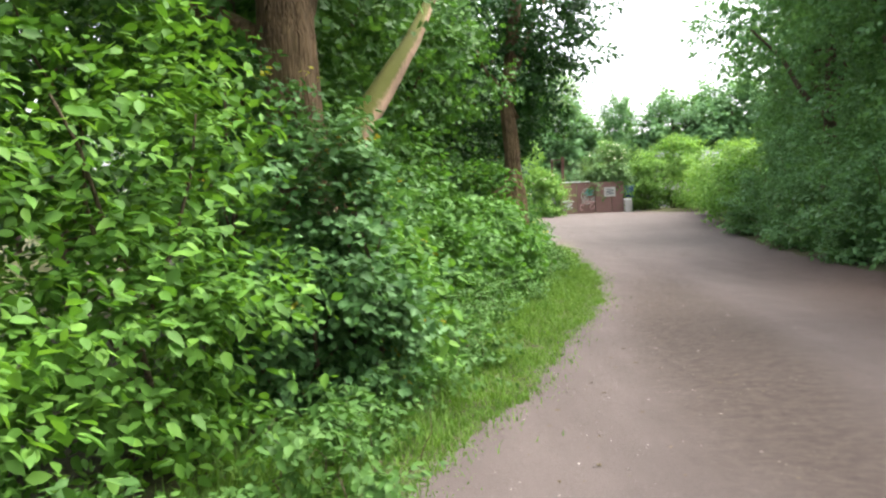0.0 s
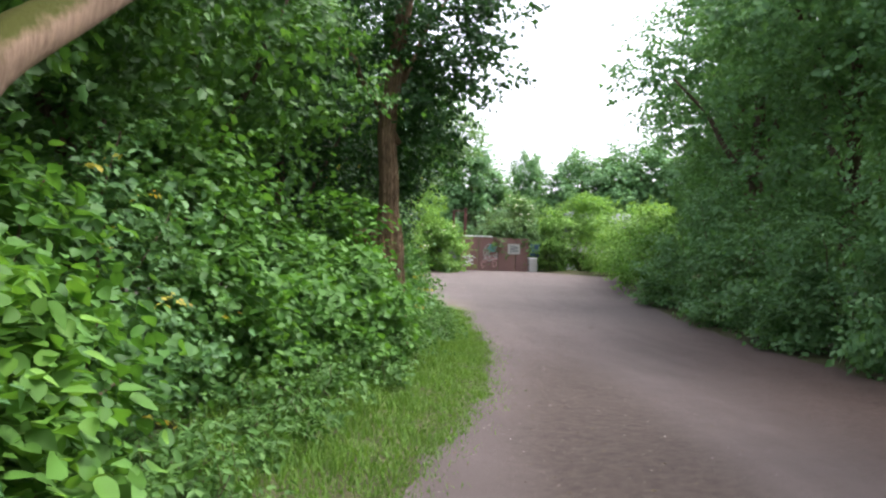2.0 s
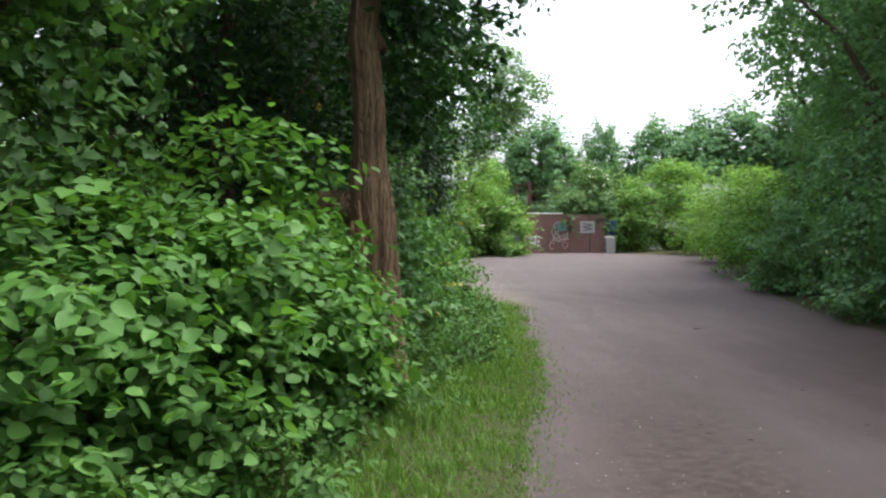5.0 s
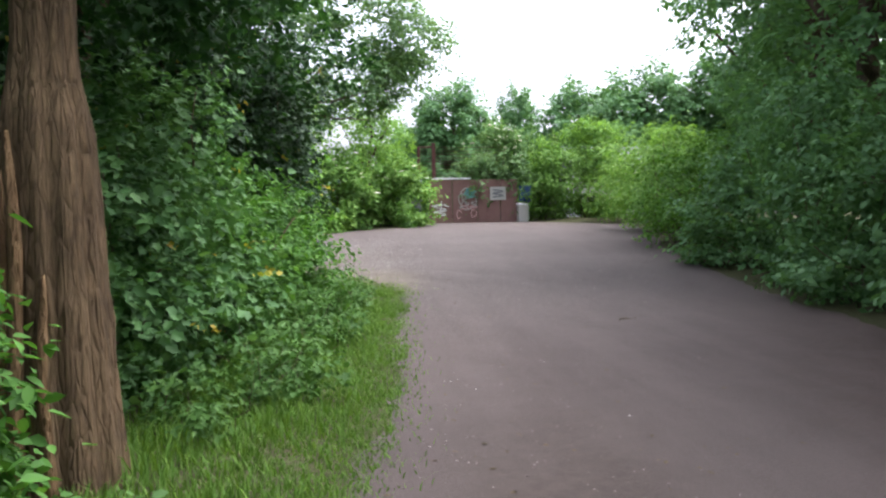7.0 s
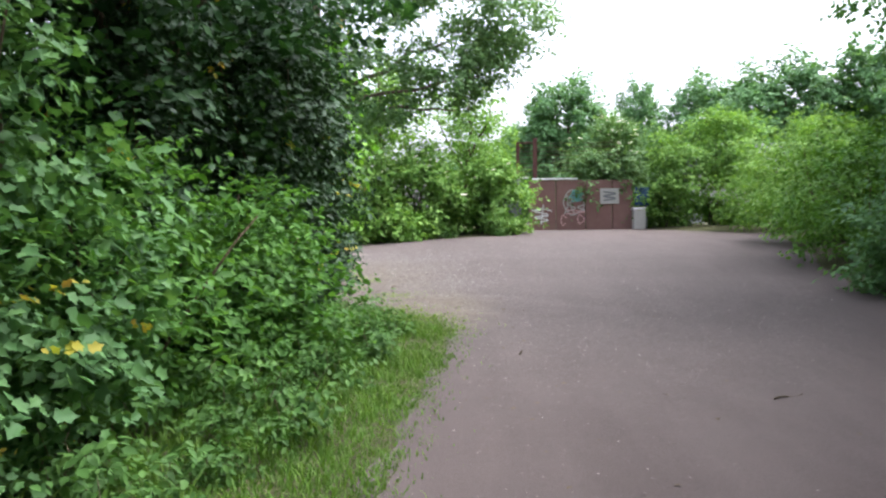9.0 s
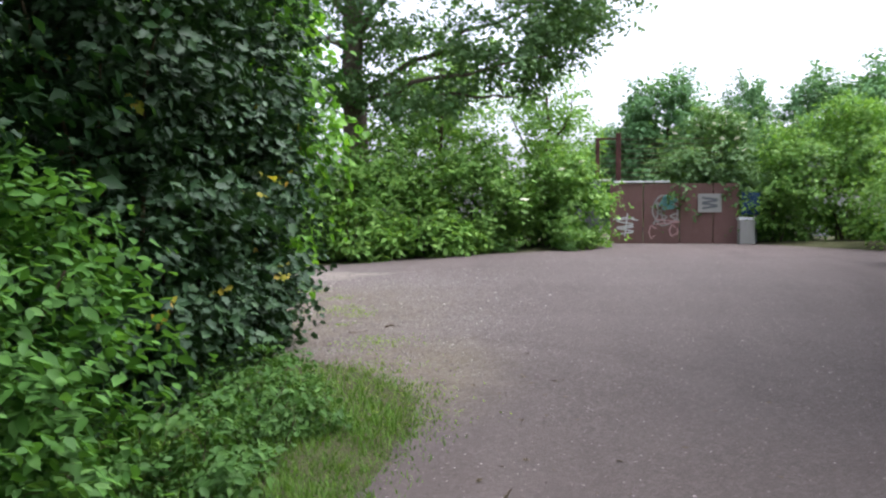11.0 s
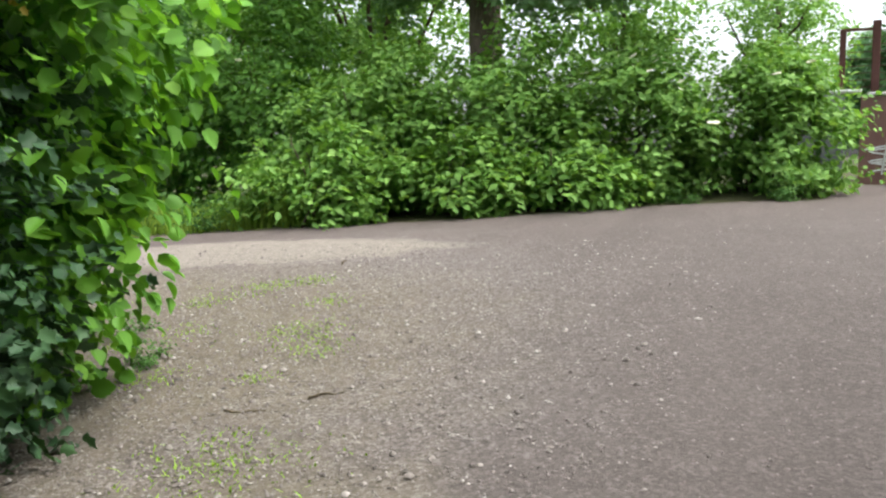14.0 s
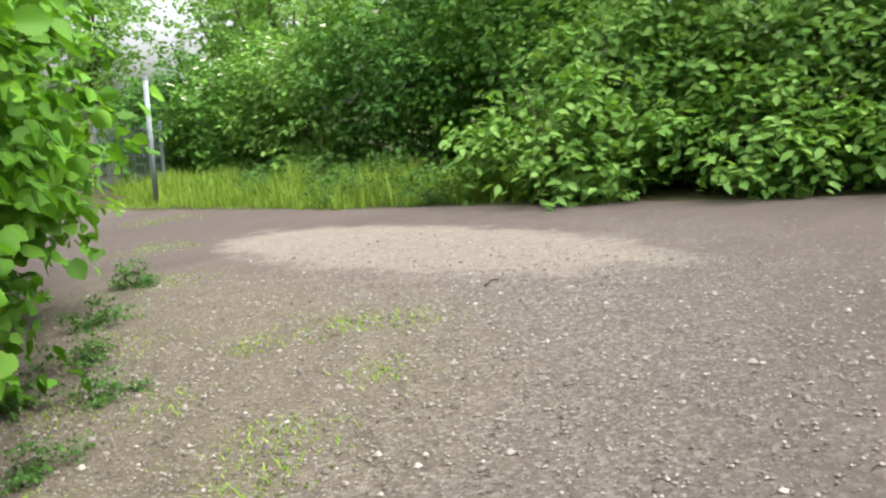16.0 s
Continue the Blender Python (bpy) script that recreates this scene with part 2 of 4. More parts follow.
BLUE_PAINT = metal_paint("blue_paint", (0.02, 0.055, 0.16), (0.04, 0.085, 0.2), 0.6)
TEAL_PAINT = metal_paint("teal_paint", (0.12, 0.38, 0.36), (0.4, 0.5, 0.48), 0.7)
PINK_PAINT = metal_paint("pink_paint", (0.55, 0.3, 0.3), (0.5, 0.4, 0.38), 0.7)
ZINC = metal_paint("galvanised_steel", (0.22, 0.25, 0.27), (0.16, 0.18, 0.19), 0.55, 0.2)
CONCRETE = metal_paint("pale_concrete", (0.4, 0.39, 0.36), (0.28, 0.27, 0.25), 0.9)

# ---- shape helpers ----
RNG = np.random.default_rng(7)
RISE_Y = (-400, 0, 12, 18, 22, 25, 28.4, 30.2, 33, 40, 60, 400)
RISE_Z = (0.12, 0.11, 0.09, 0.12, 0.2, 0.33, 0.58, 0.82, 1.02, 1.25, 1.35, 1.6)


def ground_z(x, y):
    s = np.clip((np.asarray(y, float) - 18) / 10, 0, 1)
    s = s * s * (3 - 2 * s)
    return np.interp(y, RISE_Y, RISE_Z) + 0.05 * s * (np.clip(x, -16, 4) - 2.5)


def mesh_from(name, verts, faces_flat, corners, mat):
    """A mesh of many like faces from arrays: corners is the number of corners of each face."""
    me = bpy.data.meshes.new(name)
    verts = np.asarray(verts, np.float32)
    me.vertices.add(len(verts))
    me.vertices.foreach_set("co", verts.ravel())
    me.loops.add(len(faces_flat))
    me.loops.foreach_set("vertex_index", np.asarray(faces_flat, np.int32))
    corners = np.asarray(corners, np.int32)
    me.polygons.add(len(corners))
    me.polygons.foreach_set("loop_start", np.r_[0, np.cumsum(corners)[:-1]].astype(np.int32))
    me.polygons.foreach_set("loop_total", corners)
    me.update(calc_edges=True)
    if mat:
        me.materials.append(mat)
    return me


def part_mesh(name, me, parent, label=""):
    ob = new(name, me)
    ob.parent = parent
    return tagged(ob, label)


def part(name, bm, mat, parent, label="", smooth=False):
    me = bpy.data.meshes.new(name)
    bm.to_mesh(me)
    bm.free()
    me.materials.append(mat)
    if smooth:
        for p in me.polygons:
            p.use_smooth = True
    return part_mesh(name, me, parent, label)


def box(size, at=(0, 0, 0), bevel=0.0, turn=0.0):
    bm = bmesh.new()
    bmesh.ops.create_cube(bm, size=1, matrix=Matrix.Translation(at) @ Matrix.Rotation(turn, 4, "Z") @ Matrix.Diagonal((*size, 1)))
    if bevel:
        bmesh.ops.bevel(bm, geom=bm.edges[:], offset=bevel, segments=2, affect="EDGES", profile=0.6)
    return bm


def tube_arrays(points, radii, sides=10, rough=0.0, rng=RNG, ribs=0.0):
    """Rings of a tapered, slightly knobbly tube along a line of points."""
    points, radii = np.asarray(points, float), np.asarray(radii, float)
    way = np.gradient(points, axis=0)
    way /= np.linalg.norm(way, axis=1)[:, None] + 1e-9
    side = np.cross(way, (0.31, 0.95, 0.05))
    side /= np.linalg.norm(side, axis=1)[:, None]
    up = np.cross(side, way)
    a = np.linspace(0, 2 * np.pi, sides, endpoint=False)
    lobes = 1 + rough * (np.sin(3 * a + 1.0) * 0.5 + np.sin(5 * a + 2.2) * 0.5)[None] + rough * 0.5 * rng.normal(size=(len(points), sides))
    twist = a[None] + np.linspace(0, 0.5, len(points))[:, None]
    lobes += ribs * (np.abs(np.sin(4.5 * twist)) + 0.6 * np.abs(np.sin(8 * twist + 0.7)) - 0.9)
    r = radii[:, None] * lobes
    v = points[:, None] + r[..., None] * (np.cos(a)[None, :, None] * side[:, None] + np.sin(a)[None, :, None] * up[:, None])
    faces = []
    for i in range(len(points) - 1):
        for j in range(sides):
            k = (j + 1) % sides
            faces.append((i * sides + j, i * sides + k, (i + 1) * sides + k, (i + 1) * sides + j))
    return v.reshape(-1, 3), faces


def tube(name, points, radii, mat, parent, sides=10, rough=0.0, label="", ribs=0.0):
    v, f = tube_arrays(points, radii, sides, rough, RNG, ribs)
    me = bpy.data.meshes.new(name)
    f += [tuple(range(len(v) - sides, len(v))), tuple(reversed(range(sides)))]
    me.from_pydata(v.tolist(), [], f)
    me.materials.append(mat)
    for p in me.polygons:
        p.use_smooth = True
    return part_mesh(name, me, parent, label)


def bent(a, b, n, wobble, rng=RNG, sag=0.0):
    """A wavering line of n points from a to b."""
    a, b = np.asarray(a, float), np.asarray(b, float)
    s = np.linspace(0, 1, n)[:, None]
    w = np.cumsum(rng.normal(size=(n, 3)), axis=0) * wobble / math.sqrt(n)
    w -= w[0] + (w[-1] - w[0]) * s
    line = a + (b - a) * s + w
    line[:, 2] += sag * 4 * (s * (1 - s))[:, 0]
    return line


# Leaf outlines: half a blade from stalk to tip (along, across), mirrored about a folded midrib.
SHAPES = {
    "ovate": ((0.28, 0.26), (0.62, 0.24)),
    "round": ((-0.05, 0.16), (0.04, 0.31), (0.13, 0.33), (0.2, 0.42), (0.3, 0.41), (0.38, 0.47), (0.48, 0.42), (0.58, 0.44), (0.64, 0.34), (0.75, 0.33), (0.8, 0.2), (0.9, 0.14)),
    "broad": ((0.12, 0.27), (0.38, 0.38), (0.7, 0.28), (0.88, 0.12)),
    "lobed": ((0.1, 0.36), (0.34, 0.25), (0.58, 0.4), (0.74, 0.15)),
    "lance": ((0.3, 0.13), (0.65, 0.11)),
    "small": ((0.45, 0.28),),
}


def leaves_mesh(name, places, ways, normals, sizes, shape, mat, fold=0.22, droop=0.12):
    half = SHAPES[shape]
    k = len(half)
    along = np.array([0] + [h[0] for h in half] + [1.0] + [h[0] for h in half])
    across = np.array([0] + [h[1] for h in half] + [0.0] + [-h[1] for h in half])
    lift = np.abs(across) * fold - along ** 2 * droop
    x = ways / (np.linalg.norm(ways, axis=1)[:, None] + 1e-9)
    z = normals - (normals * x).sum(1)[:, None] * x
    z /= np.linalg.norm(z, axis=1)[:, None] + 1e-9
    y = np.cross(z, x)
    v = places[:, None] + sizes[:, None, None] * (along[None, :, None] * x[:, None] + across[None, :, None] * y[:, None] + lift[None, :, None] * z[:, None])
    nv = 2 * k + 2
    right = list(range(0, k + 2))
    left = [0, k + 1] + list(range(2 * k + 1, k + 1, -1))
    left = [0, k + 1] + [k + 2 + i for i in range(k - 1, -1, -1)]
    flat = np.array(right + left)
    n = len(places)
    faces = (np.arange(n)[:, None] * nv + flat[None]).ravel()
    return mesh_from(name, v.reshape(-1, 3), faces, np.full(2 * n, k + 2), mat)


def unit(v):
    return v / (np.linalg.norm(v, axis=-1, keepdims=True) + 1e-9)


def spray_leaves(rng, blobs, sprays, per, leaf, reach, shape, mat, name="crown", inner=0.5, flat=0.5, floor=None, clump=0.8):
    """Leaves in sprays on twigs over and inside lumpy blobs (cx, cy, cz, rx, ry, rz)."""
    blobs = np.asarray(blobs, float)
    vol = blobs[:, 3] * blobs[:, 4] + blobs[:, 4] * blobs[:, 5] + blobs[:, 3] * blobs[:, 5]
    many = sprays * 2
    pick = rng.choice(len(blobs), many, p=vol / vol.sum())
    out = unit(rng.normal(size=(many, 3)))
    spot = (blobs[pick, :3] + out * blobs[pick, 3:]) * (1.7 / reach)
    tufts = np.sin(spot[:, 0] + 1.3 * np.sin(spot[:, 1] * 0.8)) + np.sin(spot[:, 1] * 1.1 + 1.7 * np.sin(spot[:, 2] * 0.7)) + np.sin(spot[:, 2] * 1.3 + spot[:, 0] * 0.5) + rng.normal(size=many) * clump
    best = np.argsort(-tufts)[:sprays]
    pick, out = pick[best], out[best]
    lump = 1 + 0.16 * np.sin(out[:, 0] * 7 + pick) + 0.16 * np.sin(out[:, 1] * 8 + out[:, 2] * 6 + 2 * pick)
    r = (inner + (1 - inner) * rng.random(sprays) ** 0.5) * lump
    centre = blobs[pick, :3] + out * r[:, None] * blobs[pick, 3:]
    if floor is not None:
        centre[:, 2] = np.maximum(centre[:, 2], floor + 0.1 * rng.random(sprays))
    axis = unit(out * (1, 1, 0.4) + (0.6, 0.6, 0.3) * rng.normal(size=(sprays, 3)) + (0, 0, -0.05))
    side = unit(np.cross(axis, (0, 0, 1.0)) + 0.05)
    m = sprays * per
    at = np.tile(np.linspace(-0.5, 0.5, per), sprays) + rng.normal(size=m) * 0.06
    sign = np.tile(np.where(np.arange(per) % 2, 1.0, -1.0), sprays)
    ax, sd = np.repeat(axis, per, 0), np.repeat(side, per, 0)
    place = np.repeat(centre, per, 0) + ax * (at * reach)[:, None] + rng.normal(size=(m, 3)) * reach * (0.13, 0.13, 0.07)
    way = ax * 0.55 + sd * sign[:, None] * 0.8 + rng.normal(size=(m, 3)) * 0.35 + (0, 0, -0.3)
    normal = np.array((0, 0, 1.0)) * flat + np.repeat(out, per, 0) * (1 - flat) + rng.normal(size=(m, 3)) * 0.33
    size = leaf * rng.uniform(0.6, 1.25, m)
    return leaves_mesh(name, place, unit(way), normal, size, shape, mat)

# ---- ground and road ----
EDGE_Y = (-30, 0, 2, 4, 5.6, 9, 11.8, 13.5, 15, 17.5, 20.6, 22.5, 24.0, 25.0, 25.8, 26.5, 27.1, 27.7, 28.5, 29.5)
EDGE_X = (-9.3, -1.9, -1.05, -0.32, 0.28, 1.2, 2.05, 2.3, 2.6, 3.0, 3.2, 3.35, 3.5, 3.35, 2.8, 1.9, 0.6, -1.6, -6.0, -15.0)
HEDGE_Y = (-6, 0, 2, 4, 6, 8, 10, 12, 14, 16, 18, 20, 22, 24, 26, 27.2)
HEDGE_X = (-4.0, -2.25, -1.5, -0.95, -0.5, -0.25, 0.02, 0.55, 1.05, 1.65, 2.0, 2.15, 2.3, 2.45, 2.5, 2.25)
RIGHT_Y = (-30, 0, 8, 14.8, 20.7, 23.5, 29, 32, 34.5, 37.5)
RIGHT_X = (4.0, 5.9, 7.0, 8.0, 8.7, 9.0, 9.7, 10.3, 11.0, 12.0)


def wave(x, y, scale, seed=0.0):
    return (np.sin(x * scale + seed) * np.sin(y * scale * 1.13 + seed * 2.1) + 0.6 * np.sin((x + y) * scale * 1.9 + seed * 3.3) * np.sin((x - y) * scale * 2.3 + 1.0) + 0.4 * np.sin(x * scale * 4.7 + y * scale * 3.1 + seed)) / 2


def trodden(x, y):
    """How far inside the trodden road and yard a spot lies, in metres."""
    left = x - np.interp(y, EDGE_Y, EDGE_X)
    far = np.interp(x, (-30, -14, -9, -4.7, -2.5, 0, 2, 5, 5.6, 9, 11, 13), (32.5, 32.8, 32.9, 33.5, 34.2, 34.9, 35.6, 36.8, 40.1, 40.1, 37, 37)) - y
    right = np.interp(y, RIGHT_Y, RIGHT_X) - x
    west = x + 14.5
    return np.minimum.reduce([left, far, right, west])


def sheet(name, xs, ys, height, mat, keep=None):
    gx, gy = np.meshgrid(xs, ys)
    v = np.stack([gx, gy, height(gx, gy)], -1).reshape(-1, 3)
    nx, ny = len(xs), len(ys)
    i = (np.arange(ny - 1)[:, None] * nx + np.arange(nx - 1)[None]).ravel()
    f = np.stack([i, i + 1, i + nx + 1, i + nx], -1)
    if keep is not None:
        f = f[keep(gx, gy).ravel()[f].any(1)]
        used = np.unique(f)
        back = np.zeros(len(v), int)
        back[used] = np.arange(len(used))
        v, f = v[used], back[f]
    me = mesh_from(name, v, f.ravel(), np.full(len(f), 4), mat)
    me.polygons.foreach_set("use_smooth", np.ones(len(f), bool))
    return new(name, me)


def soil_height(x, y):
    inside = trodden(x, y)
    bank = np.clip(-inside, 0, 3)
    return ground_z(x, y) + 0.02 * wave(x, y, 2.7) * np.clip(bank * 2, 0.2, 1) + 0.05 * np.minimum(bank, 2.0) - 0.07 * np.clip(inside * 2 - 0.3, 0, 1)


def road_height(x, y):
    inside = trodden(x, y) + 0.16 * wave(x, y, 3.3, 1.0)
    ruts = -0.018 * np.exp(-((inside - 1.1) / 0.28) ** 2) - 0.015 * np.exp(-((inside - 2.7) / 0.3) ** 2)
    return ground_z(x, y) + 0.008 * wave(x, y, 1.1, 2.0) + 0.004 * wave(x, y, 9.0) + ruts * (y < 27) + np.clip(inside * 0.12, -0.06, 0.014)


out_w = -np.geomspace(16, 400, 14)[::-1]
xs = np.r_[out_w, np.arange(-15.5, 15.6, 0.25), np.geomspace(16, 400, 14)]
ys = np.r_[-np.geomspace(6, 400, 14)[::-1], np.arange(-5.5, 44, 0.25), np.geomspace(44.5, 600, 16)]
tagged(sheet("ground", xs, ys, soil_height, SOIL), "dark leafy soil under hedges and trees", "ground", kind="structure")
tagged(sheet("road", np.arange(-15, 13, 0.14), np.arange(-8, 40.3, 0.14), road_height, ROAD, lambda x, y: trodden(x, y) > -0.45),
       "packed brown dirt track widening into a yard", "road", kind="structure")


# ---- plants ----
def plant(name, x, y, label, category, group="", sink=0.03):
    ob = new(name)
    ob.location = (x, y, float(soil_height(np.float64(x), np.float64(y))) - sink)
    return tagged(ob, label, category, group)


def shrub(name, x, y, blobs, sprays, per, leaf, reach, shape, mat, label, category="shrub", group="", stems=5, seed=1, inner=0.45, flat=0.5, young=0, thick=0.022):
    rng = np.random.default_rng(seed)
    root = plant(name, x, y, label, category, group)
    for n in range(stems):
        b = blobs[n % len(blobs)]
        a = rng.normal(size=2) * 0.12
        tip = (b[0] + rng.normal() * b[3] * 0.4, b[1] + rng.normal() * b[4] * 0.4, b[2] + b[5] * 0.6)
        line = bent((a[0], a[1], -0.05), tip, 7, 0.12, rng, 0.1)
        tube("stem", line, np.linspace(thick, thick * 0.3, 7), TWIG, root, 6)
    part_mesh("crown", spray_leaves(rng, blobs, sprays, per, leaf, reach, shape, mat, "crown", inner, flat, 0.04), root)
    if young:
        top = [(b[0], b[1], b[2] + b[5] * 0.1, b[3] * 1.05, b[4] * 1.05, b[5] * 1.05) for b in blobs]
        part_mesh("young_shoot", spray_leaves(rng, top, young, 7, leaf * 0.7, reach * 0.6, shape, YOUNG, "young_shoot", 0.9, 0.4, 0.2), root, "yellow-green young leaf tips")["kind"] = "stuff"
    return root


def tree(name, x, y, trunk, radii, limbs, blobs, sprays, per, leaf, reach, shape, mat, label, bark=BARK_DARK, group="", seed=1, inner=0.4, sides=12, rough=0.06, flat=0.4, ribs=0.0):
    """trunk: points above the base; limbs: (start, end, thick, thin)."""
    rng = np.random.default_rng(seed)
    root = plant(name, x, y, label, "tree", group, 0.06)
    tube("trunk", trunk, radii, bark, root, sides, rough, "", ribs)
    for a, b, r0, r1 in limbs:
        line = bent(a, b, 9, 0.12 * np.linalg.norm(np.subtract(b, a)) / 2, rng, 0.05)
        tube("limb", line, np.linspace(r0, r1, 9), bark, root, 8, rough * 0.6)
    part_mesh("crown", spray_leaves(rng, blobs, sprays, per, leaf, reach, shape, mat, "crown", inner, flat), root)
    return root


def front(y):
    return float(np.interp(y, HEDGE_Y, HEDGE_X))


GR = "hedgerow along the track"
DW = "bright green dogwood bush with broad oval leaves beside the track"
MP = "dark green field maple bush in the hedge"
# y, radius, height, kind, depth behind the hedge line
ROW = ((5.0, 0.5, 2.25, "m", -0.28), (0.4, 1.0, 2.6, "d", 0.0), (2.2, 1.0, 2.7, "d", 0.1), (3.8, 0.9, 2.8, "d", 0.0), (5.2, 0.85, 2.5, "m", 0.0), (6.9, 0.9, 1.9, "b", 0.0), (8.8, 0.95, 2.4, "m", 0.1),
       (10.6, 1.0, 2.5, "b", 0.0), (12.2, 0.95, 1.7, "b", -0.3), (13.5, 0.85, 2.2, "b", -0.42), (14.4, 0.5, 1.6, "d", -0.2), (5.9, 0.45, 1.45, "r", -0.25), (17.4, 0.95, 2.4, "m", 0.0),
       (18.9, 0.95, 2.7, "m", 0.0), (20.5, 0.95, 2.0, "d", 0.0), (22.1, 0.8, 1.7, "d", -0.3), (24.1, 0.85, 3.5, "m", 0.1), (25.2, 0.9, 3.6, "m", 0.15), (26.2, 0.75, 3.3, "m", 0.25), (22.5, 0.9, 4.0, "m", 0.75), (21.6, 1.1, 4.2, "m", 1.5), (19.6, 1.1, 4.2, "m", 1.5))
for n, (y, r, h, kind, deep) in enumerate(ROW):
    x = front(y) - r - deep
    low = [(0, 0, 0.42 * h, r, r * 1.15, 0.45 * h), (0.1, -0.4 * r, 0.25 * h, 0.85 * r, 0.8 * r, 0.25 * h), (-0.15, 0.35 * r, 0.72 * h, 0.75 * r, 0.85 * r, 0.32 * h), (0.15, 0.5 * r, 0.22 * h, 0.8 * r, 0.7 * r, 0.22 * h)]
    if h > 2.8:
        low.append((0.1, 0, 0.8 * h, 0.95 * r, 1.05 * r, 0.35 * h))
    if kind == "d":
        shrub("dogwood_bush", x, y, low, 900, 9, 0.085, 0.34, "ovate", LIT_DOGWOOD if y < 4 else DOGWOOD, DW, group=GR, seed=20 + n, flat=0.75)
    elif kind == "b":
        shrub("dogwood_bush", x, y, low, 950, 8, 0.095, 0.36, "broad", DOGWOOD, DW, group=GR, seed=20 + n, flat=0.7)
    elif kind == "r":
        shrub("dogwood_bush", x, y, low, 240, 7, 0.105, 0.3, "broad", LIT_DOGWOOD, "low dogwood bush with large rounded leaves", group=GR, seed=20 + n, flat=0.8)
    else:
        shrub("maple_bush", x, y, low, 900 if h < 2.8 else 1300, 9, 0.066 if y < 15 else 0.08, 0.28, "lobed", MAPLE if y < 21 and deep < 1 else MAPLE_SHADED, MP, group=GR, seed=20 + n, young=14)

# Hazel at the corner of the hedge, with its large leaves.
HZ = ((1.0, 27.3, 0.92, 3.6), (-0.2, 28.0, 1.0, 3.2), (-1.9, 28.55, 1.1, 3.0), (-3.8, 28.9, 1.2, 3.0), (-6.2, 29.4, 1.3, 3.0), (-8.8, 30.2, 1.3, 3.0), (-11.6, 31.0, 1.3, 3.2), (-14.5, 31.6, 1.4, 3.4), (0.1, 26.5, 1.1, 3.6))
for n, (x, y, r, h) in enumerate(HZ):
    shrub("hazel_bush", x, y, [(0, -0.1, 0.33 * h, 0.78 * r, 0.75 * r, 0.3 * h), (0.1, 0.05, 0.6 * h, r, 0.95 * r, 0.3 * h), (-0.4 * r, 0.1, 0.5 * h, 0.8 * r, 0.8 * r, 0.4 * h), (0.1, -0.2, 0.85 * h, r, 0.9 * r, 0.26 * h)], 760 if n < 3 else 320, 8, 0.105, 0.4, "round" if n in (0, 1, 2, 8) else "ovate", HAZEL,
          "bright green hazel bush with large round leaves at the hedge corner", group=GR, seed=61 + n, inner=0.62)

# Trees of the hedgerow: the two near trunks, then the ones that only lend leaves.
maple = tree("maple_tree", -1.3, 5.95, bent((0.0, 0, -0.1), (-0.2, 0.1, 5.2), 14, 0.1), np.interp(np.linspace(0, 1, 14), (0, 0.1, 0.4, 0.55, 1), (0.3, 0.23, 0.215, 0.23, 0.12)),
     [((-0.1, 0, 2.6), (-1.3, 0.5, 3.3), 0.09, 0.05), ((-0.1, 0, 2.4), (0.25, 0.9, 5.2), 0.13, 0.06), ((-0.1, 0, 3.5), (0.5, 1.5, 5.6), 0.08, 0.03)],
     [(0, 0.2, 5.3, 2.0, 2.3, 1.3), (-1.2, 1.0, 4.6, 1.7, 1.8, 1.2), (0.9, -0.6, 5.4, 1.4, 1.6, 0.9), (0.1, 1.6, 4.4, 1.4, 1.4, 1.1)], 1100, 9, 0.1, 0.45, "lobed", HEDGE_TREE,
     "maple tree with ridged bark and a mossy slanting limb", BARK, GR, 5, sides=36, rough=0.04, ribs=0.1)
s = np.linspace(0, 1, 22)
along = (0, 0.08, 0.2, 0.36, 0.56, 0.78, 1)
slant = np.stack([np.interp(s, along, (0.22, 0.27, 0.36, 0.5, 0.67, 0.84, 1.05)), np.interp(s, along, (0.28, 0.35, 0.6, 1.0, 1.6, 2.2, 3.0)), np.interp(s, along, (1.55, 1.85, 2.17, 2.46, 2.86, 3.26, 3.9))], -1)
slant[1:-1] = (slant[:-2] + 2 * slant[1:-1] + slant[2:]) / 4
tube("limb", slant, np.interp(s, (0, 0.15, 0.4, 0.75, 1), (0.1, 0.122, 0.115, 0.085, 0.06)), BARK_MOSSY, maple, 22, 0.05, "pale tan limb with moss along its top", 0.05)
tube("limb", bent((0.2, 0.3, -0.05), (0.23, 0.29, 1.72), 10, 0.04), np.linspace(0.12, 0.1, 10), BARK, maple, 14, 0.06, "", 0.06)
tag = part("tree_tag", box((0.065, 0.012, 0.05), (0.02, -0.235, 2.15), 0.003), ZINC, maple, "small pale metal tag")

rise = np.linspace(-0.1, 6, 40)
